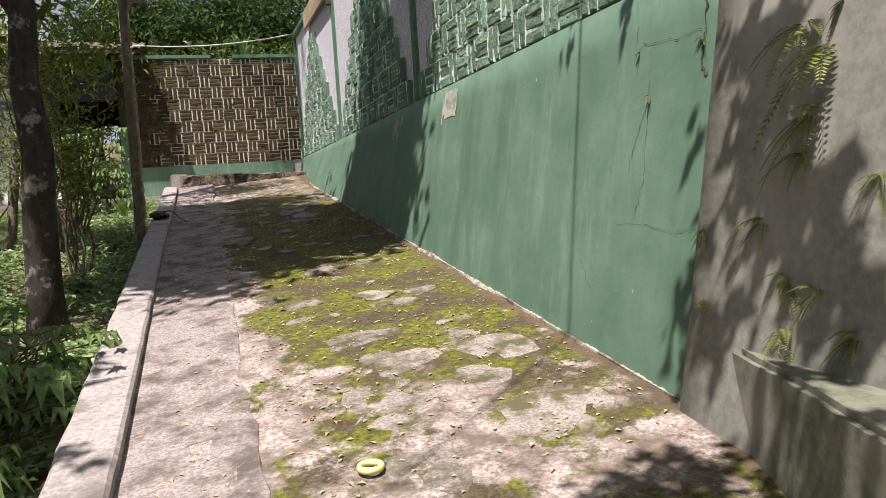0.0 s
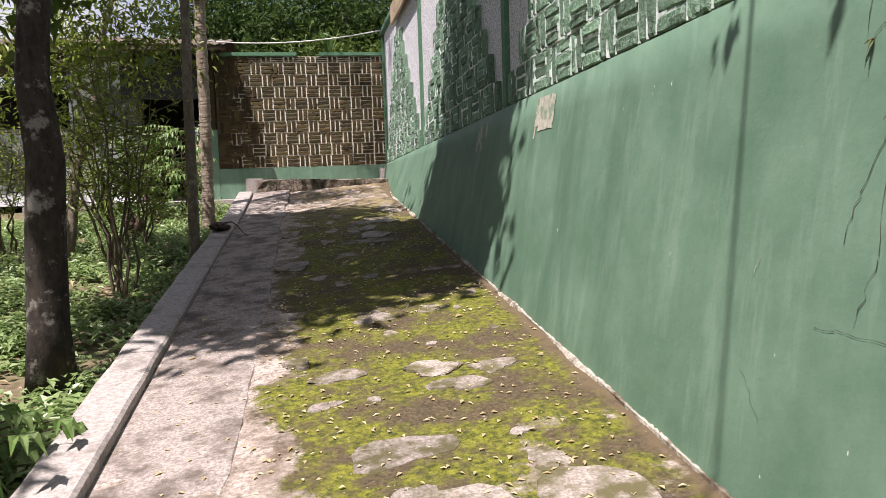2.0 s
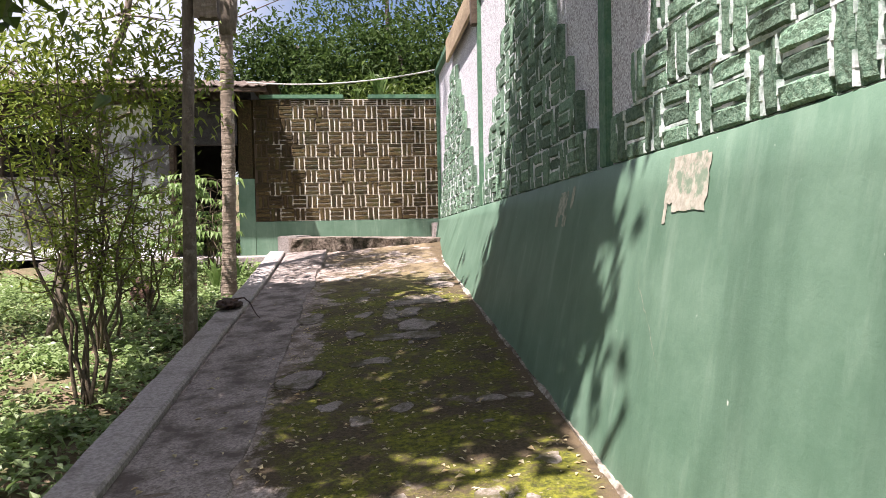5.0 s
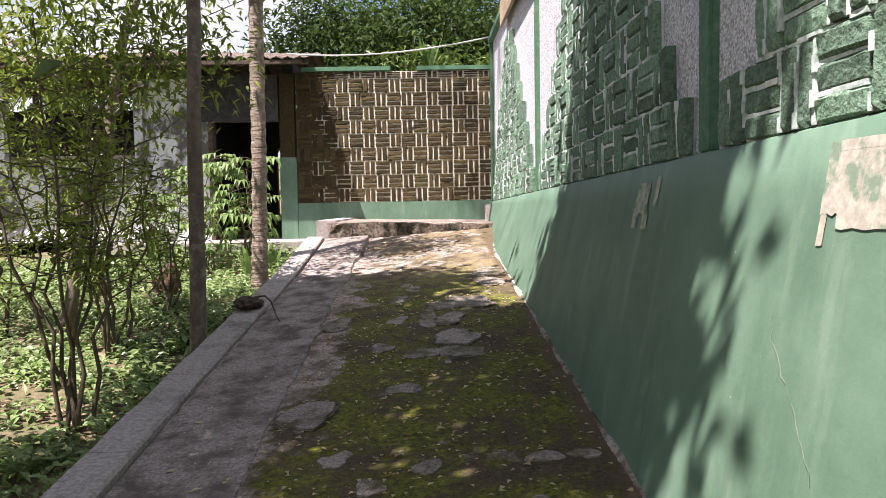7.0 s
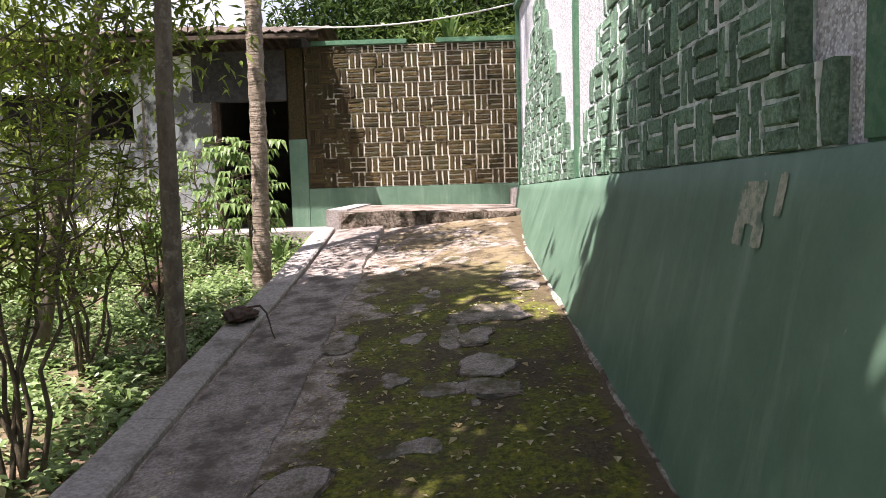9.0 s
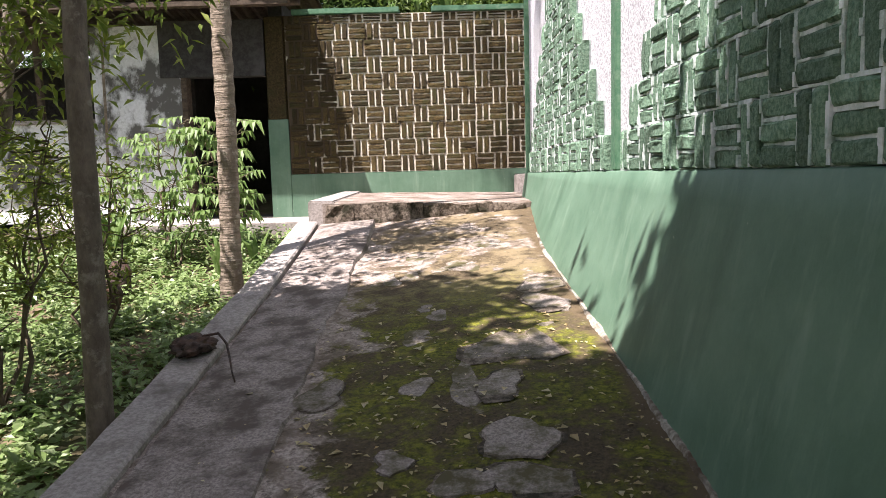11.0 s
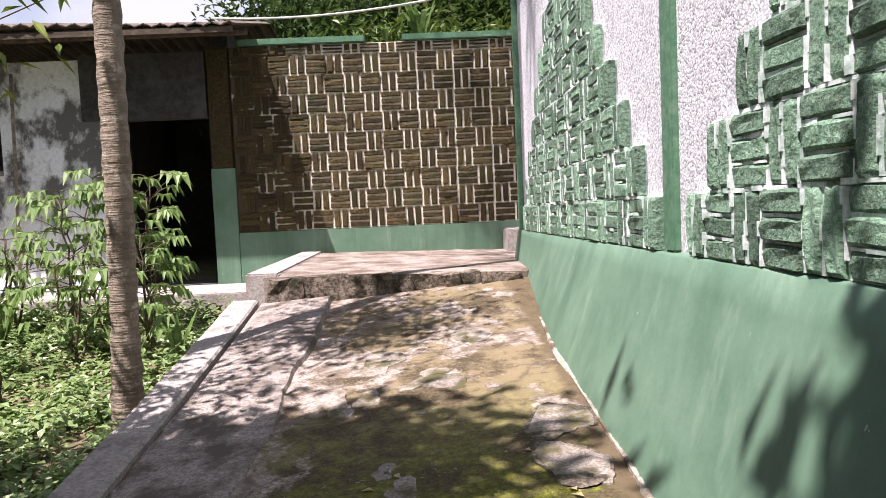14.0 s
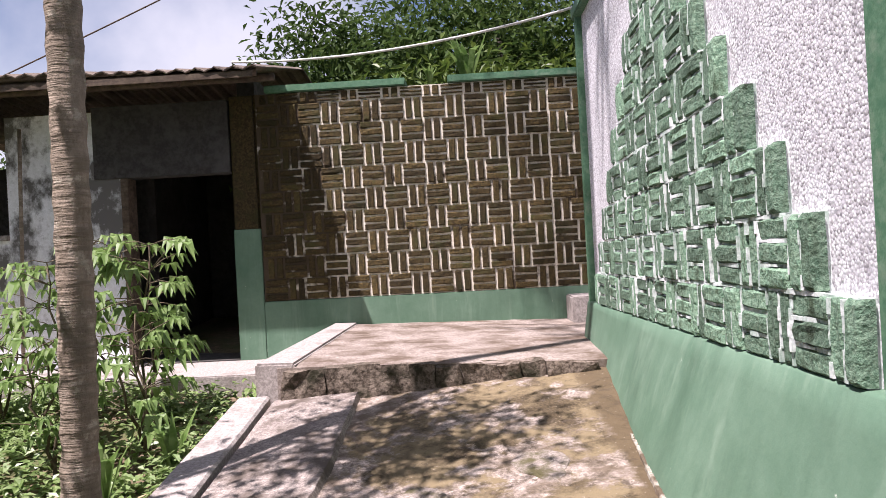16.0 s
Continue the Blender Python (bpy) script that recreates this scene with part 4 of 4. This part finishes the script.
for line in ([(6.03, 1.7), (6.0, 1.62), (5.84, 1.48), (5.7, 1.34)], [(4.45, 1.25), (4.43, 1.16), (4.4, 1.13)], [(3.3, 1.37), (3.33, 1.3)]):
    crack(line, 0.007, M_PAPER)


def paper(y0, y1, z0, z1, mat, bits):
    """The torn remains of a pasted bill."""
    ob = tagged(new("torn_bill"), "torn remains of a pasted paper bill on green paint", "poster", "torn bills")
    def scrap(a0, a1, b0, b1, lift):
        n, edge = 7, []
        for i in range(4 * n):
            q, f = i // n, (i % n) / n
            u, v = ((f, 0), (1, f), (1 - f, 1), (0, 1 - f))[q]
            u, v = u + random.uniform(-0.035, 0.035), v + random.uniform(-0.03, 0.03)
            edge.append((a0 + (a1 - a0) * u, b0 + (b1 - b0) * v))
        put("scrap", ([(on_wall(y, z) + 0.001 - lift, y, z) for y, z in edge], [], [tuple(range(4 * n))]), mat, ob)

    for a0, a1, b0, b1 in bits:
        scrap(y0 + (y1 - y0) * a0, y0 + (y1 - y0) * a1, z0 + (z1 - z0) * b0, z0 + (z1 - z0) * b1, random.uniform(0, 0.0015))


paper(5.52, 5.88, 1.91, 2.13, M_PAPER, ((0.0, 0.78, 0.05, 0.97), (0.76, 1.0, 0.2, 1.0), (0.9, 0.98, -0.15, 0.2), (0.1, 0.9, 0.9, 1.02)))
paper(7.20, 7.52, 1.87, 2.10, M_PAPER_OLD, ((0.4, 0.98, 0.3, 0.9), (0.75, 1.0, 0.0, 0.4), (0.3, 0.55, 0.0, 0.35), (0.0, 0.16, 0.45, 1.0)))


def torus(name, c, r, rr, mat, n=28, m=8):
    verts, faces = [], []
    for i in range(n):
        a = 2 * math.pi * i / n
        for j in range(m):
            b = 2 * math.pi * j / m
            verts.append((c[0] + (r + rr * math.cos(b)) * math.cos(a), c[1] + (r + rr * math.cos(b)) * math.sin(a), c[2] + 1.4 * rr * math.sin(b)))
            faces.append((i * m + j, ((i + 1) % n) * m + j, ((i + 1) % n) * m + (j + 1) % m, i * m + (j + 1) % m))
    return put(name, (verts, [], faces), mat, None, True)


tagged(torus("tape_ring", (0.465, 2.49, floor_z(0.465, 2.49) + 0.022), 0.04, 0.010, M_YELLOW), "small yellow plastic ring lying on the path", "ring")


def lump():
    t = tagged(new("burnt_husk"), "dark rusty tangled husk with a wire on the kerb", "debris")
    bm = bmesh.new()
    bmesh.ops.create_icosphere(bm, subdivisions=4, radius=1)
    for v in bm.verts:
        v.co = Vector((v.co.x * 0.11, v.co.y * 0.17, v.co.z * 0.06 if v.co.z > 0 else v.co.z * 0.03)) * (1 + 0.45 * noise.noise(v.co * 2.6) + 0.2 * noise.noise(v.co * 7))
        v.co += Vector((-0.60, 10.35, floor_z(-0.45, 10.35) + 0.075))
    put("husk", bm, M_RUST, t, True)
    z = floor_z(-0.3, 10)
    tubes("wire", [([(-0.56, 10.4, z + 0.15), (-0.47, 10.42, z + 0.16), (-0.40, 10.33, z + 0.12), (-0.35, 10.2, z + 0.07), (-0.30, 10.05, z + 0.035), (-0.25, 9.92, z + 0.015)], [0.008, 0.008, 0.007, 0.006, 0.005, 0.004])], M_RUST, t, 6)


lump()
# the last cable is out of view, added to cast a thin upright shadow
for a, b, sag, r in (((-1.3, 16.5, 4.5), (1.97, 15.5, 4.52), 0.12, 0.012), ((-7.2, 17.8, 3.8), (2.0, 17.8, 7.6), 0.1, 0.010), ((-2.25, -0.17, 6.12), (1.98, 3.53, 4.46), 0.0, 0.008)):
    n = 20
    p = [Vector(a).lerp(Vector(b), i / n) - Vector((0, 0, sag * 4 * (i / n) * (1 - i / n))) for i in range(n + 1)]
    tagged(tubes("cable", [(p, [r] * (n + 1))], M_WIRE if r == 0.012 else M_TIMBER, None, 6, 0.0), "thin overhead cable above the wall, one unseen and strung for its shadow", "cable", "overhead cables")

fp = []
for _ in range(1700):
    x, y = random.uniform(-0.35, 1.66), random.uniform(2.2, 10.5)
    if random.random() < 0.35 + 0.65 * (x > 0.2):
        fp.append((x, y, floor_z(x, y) + 0.007))
big = [(x, y, floor_z(x, y) + 0.008) for x, y in ((random.uniform(-0.3, 1.66), random.uniform(5.5, 11.0)) for _ in range(170))]
tagged(leaves("dry_leaves", big, 0.055, 0.034, M_FALLEN, floor, 0.0, 0.1, 0.07), kind="stuff")
tagged(leaves("fallen_leaves", fp, 0.032, 0.018, M_FALLEN, floor, 0.0, 0.1, 0.05), kind="stuff")

# ---- pieces: flat stones, bricks ----
STONES = [(0.75, 3.98, 0.2, 0.14, 6), (0.86, 3.5, 0.15, 0.17, 6), (1.35, 3.46, 0.2, 0.22, 4), (1.14, 3.11, 0.14, 0.13, 5), (0.66, 3.01, 0.22, 0.2, 3), (1.24, 2.6, 0.24, 0.24, 4), (0.66, 2.42, 0.12, 0.2, 3),
          (0.35, 5.16, 0.06, 0.06, 22), (0.55, 4.9, 0.12, 0.08, 10), (1.01, 4.82, 0.13, 0.10, 14), (1.32, 4.75, 0.09, 0.10, 8), (1.1, 4.58, 0.14, 0.08, 8), (0.82, 5.9, 0.11, 0.16, 5),
          (1.12, 9.0, 0.18, 0.13, 22), (0.87, 8.72, 0.10, 0.1, 12), (1.13, 8.68, 0.16, 0.12, 9), (1.08, 9.55, 0.12, 0.16, 9), (1.2, 10.05, 0.22, 0.26, 9), (0.93, 9.63, 0.09, 0.22, 7), (1.36, 10.1, 0.06, 0.2, 12),
          (1.52, 11.25, 0.13, 0.2, 9), (1.49, 10.82, 0.13, 0.18, 9), (0.28, 7.8, 0.17, 0.14, 18), (0.23, 9.62, 0.13, 0.15, 20), (0.62, 8.91, 0.08, 0.07, 16), (0.78, 8.1, 0.09, 0.09, 8),
          (0.65, 12.46, 0.12, 0.24, 8), (0.6, 11.83, 0.09, 0.1, 7), (1.01, 11.99, 0.14, 0.14, 4), (1.24, 12.82, 0.13, 0.2, 6), (0.44, 11.88, 0.05, 0.12, 8), (0.67, 10.44, 0.07, 0.08, 7)]


def flat_stone(x, y, rx, ry, lift=5.5):
    n = 15
    ph = random.uniform(0, 6)
    ring = []
    for i in range(n):
        a = 2 * math.pi * i / n
        q = 1 + 0.2 * math.sin(2 * a + ph) + 0.14 * math.sin(3 * a + 2 * ph) + random.uniform(-0.16, 0.16)
        ring.append((x + rx * q * math.cos(a), y + ry * q * math.sin(a)))
    verts = [(px, py, path_z(px, py) - 0.01) for px, py in ring]
    verts += [(x + (px - x) * 0.95, y + (py - y) * 0.95, path_z(px, py) + 0.001 * lift * (1 + 0.4 * (py - y) / ry)) for px, py in ring]
    faces = [(i, (i + 1) % n, n + (i + 1) % n, n + i) for i in range(n)] + [tuple(range(n, 2 * n))]
    put("stone", (verts, [], faces), M_STONE, floor)
    # dark outline set back from raised stones: soil gap with edge shadow painted in
    if lift >= 9:
        gap = [(x + (px - x) * random.uniform(1.03, 1.16), y + 0.012 + (py - y) * random.uniform(1.03, 1.16)) for px, py in ring]
        put("gap_shade", ([(px, py, path_z(px, py) + 0.0065) for px, py in gap], [], [tuple(range(n))]), M_RISER, floor)


for s in STONES:
    flat_stone(*s)
for _ in range(36):
    q = random.uniform(0.025, 0.085)
    flat_stone(random.uniform(0.3, 1.6), random.uniform(2.7, 13.2), q, q * random.uniform(0.6, 1.3))


def brick_mesh(mat, seed, rough=1.0):
    """A hand-cut brick of unit size: swollen, uneven face and worn arrises at z = 1."""
    rnd = random.Random(seed)
    verts, faces = [], []
    xs, n = (-0.5, -0.44, -0.2, 0.1, 0.43, 0.5), 6
    for y, edge in ((-0.5, 1), (-0.38, 0), (0.05, 0), (0.38, 0), (0.5, 1)):
        for k, x in enumerate(xs):
            rim = edge + (k in (0, n - 1))
            z = (1.0, 0.78, 0.6)[rim] + rough * rnd.uniform(-0.1, 0.1)
            verts.append((x + rnd.uniform(-0.012, 0.012), y + rough * rnd.uniform(-0.035, 0.035), z))
    for j in range(4):
        for k in range(n - 1):
            a = j * n + k
            faces.append((a, a + 1, a + n + 1, a + n))
    rim = [*range(n), 2 * n - 1, 3 * n - 1, 4 * n - 1, *range(5 * n - 1, 4 * n - 1, -1), 3 * n, 2 * n, n]
    m = len(verts)
    verts += [(verts[i][0], verts[i][1], 0.0) for i in rim]
    for i in range(len(rim)):
        k = (i + 1) % len(rim)
        faces.append((rim[i], m + i, m + k, rim[k]))
    me = bpy.data.meshes.new("brick")
    me.from_pydata(verts, [], faces)
    me.materials.append(mat)
    return me


GREEN_BRICKS = [brick_mesh(M_GBRICK, i) for i in range(6)]
DARK_BRICKS = [brick_mesh(M_DBRICK, i + 20) for i in range(6)]


def lay(meshes, parent, place, u0, u1, v, h, depth, hw, vw, phase, gap=0.02, nv=2, thin=None, joints=None, beds=None, odd=False):
    """One course of basket weave: three lying bricks, then standing ones, turn about."""
    thin = gap if thin is None else thin
    units, k, total = [], phase, 0.0
    while total < u1 - u0 - 0.09:
        units.append((hw if k % 2 == 0 else vw) * random.uniform(0.985, 1.015))
        total += units[-1]
        k += 1
    if odd and len(units) % 2 == 0:
        total -= units.pop() if total > u1 - u0 else -vw
        if len(units) % 2 == 0:
            units.append(vw)
    u, k = u0, phase
    for w in units:
        w *= (u1 - u0) / total
        n = 3 if k % 2 == 0 else max(1, round(nv * w / vw))
        if joints is not None:
            joints += [(u + w * i / n, v, h) for i in (range(n) if k % 2 else (0,)) if u + w * i / n > u0 + 0.02]
        if beds is not None and k % 2 == 0:
            beds += [(-u - w + 0.015, -u - 0.015, v + h * i / 3) for i in (1, 2) if random.random() < 0.75]
        for i in range(n):
            ob = new("brick", random.choice(meshes))
            ob.parent = parent
            if k % 2 == 0:
                cu, cv, L, B, turn = u + w / 2, v + h * (i + 0.5) / 3, w - gap, h / 3 - thin, 0
            else:
                cu, cv, L, B, turn = u + w * (i + 0.5) / n, v + h / 2, h - thin, w / n - gap, 90
            ob.matrix_world = place(cu, cv) @ pose(0, 0, 0, random.uniform(-1.5, 1.5), random.uniform(-1.5, 1.5), turn + random.uniform(-1.5, 1.5)) @ Matrix.Diagonal((L, B, depth * random.uniform(0.85, 1.15), 1))
        u += w
        k += 1


# long wall: stepped pyramids of brick between the battens
TO_EAST = Matrix(((0, 0, -1), (-1, 0, 0), (0, 1, 0))).to_4x4()
ROW = 0.245


def east_place(u, v):
    return Matrix.Translation((1.985, -u, v + wall_top_z(-u))) @ TO_EAST


for y0, y1, near, far in ((11.12, 15.15, 0.24, 0.235), (6.985, 10.77, 0.20, 0.237), (2.95, 6.63, 0.20, 0.255)):
    panel = new("brick_panel")
    panel.parent = wall
    boxes, joints, beds = [], [], []
    for i in range(9):
        a, b = y0 + near * i, y1 - far * i
        z = 0.006 + ROW * i
        if b - a < 0.3 or z + ROW > 2.2:
            break
        n = max(1, round((b - a) / 0.4))
        for q in range(n):
            ya, yb = a + 0.02 + (b - a - 0.04) * q / n, a + 0.02 + (b - a - 0.04) * (q + 1) / n
            zt = wall_top_z((ya + yb) / 2) + z
            boxes.append((1.962, 2.004, ya, yb, zt + 0.004, zt + ROW))
        lay(GREEN_BRICKS, panel, east_place, -b, -a, z, ROW, 0.045, 0.255, 0.185, 1, 0.016, 2, 0.013, joints, beds, True)
        beds += [(a + (b - a) * q / 12, a + (b - a) * (q + 1) / 12, z) for q in range(12) if i]
    solid("mortar", boxes, M_GMORTAR, panel)
    bm = bmesh.new()
    for u, v, h in joints:
        q0 = random.uniform(0.005, 0.010)
        v += wall_top_z(-u)
        for j in range(5):
            if random.random() < 0.12:
                continue
            w, q = q0 * random.uniform(0.7, 1.4), random.uniform(-0.004, 0.004)
            block(bm, 1.937 + random.uniform(0, 0.012), 1.97, -u - w + q, -u + w + q, v + 0.008 + (h - 0.016) * j / 5, v + 0.008 + (h - 0.016) * (j + 1) / 5)
    for ya, yb, z in beds:
        n = max(2, int((yb - ya) / 0.06))
        z += wall_top_z((ya + yb) / 2)
        for j in range(n):
            if random.random() < 0.1:
                continue
            w = random.uniform(0.004, 0.009)
            block(bm, 1.941 + random.uniform(0, 0.012), 1.97, ya + (yb - ya) * j / n, ya + (yb - ya) * (j + 1) / n, z - w, z + w)
    bmesh.ops.recalc_face_normals(bm, faces=bm.faces)
    tagged(put("mortar_joint", bm, M_GMORTAR, panel), kind="stuff")

# back wall
TO_NORTH = Matrix(((1, 0, 0), (0, 0, -1), (0, 1, 0))).to_4x4()
H = (4.335 - 2.055) / 9.5


def north_place(u, v):
    return Matrix.Translation((u, BACK_Y, v)) @ TO_NORTH


for i in range(10):
    lay(DARK_BRICKS, back, north_place, -1.31 + 0.036 * (i % 2), 2.35, 2.055 + H * i, H if i < 9 else H / 2, 0.022, 0.262, 0.19, i % 2, 0.029, 2, 0.021)
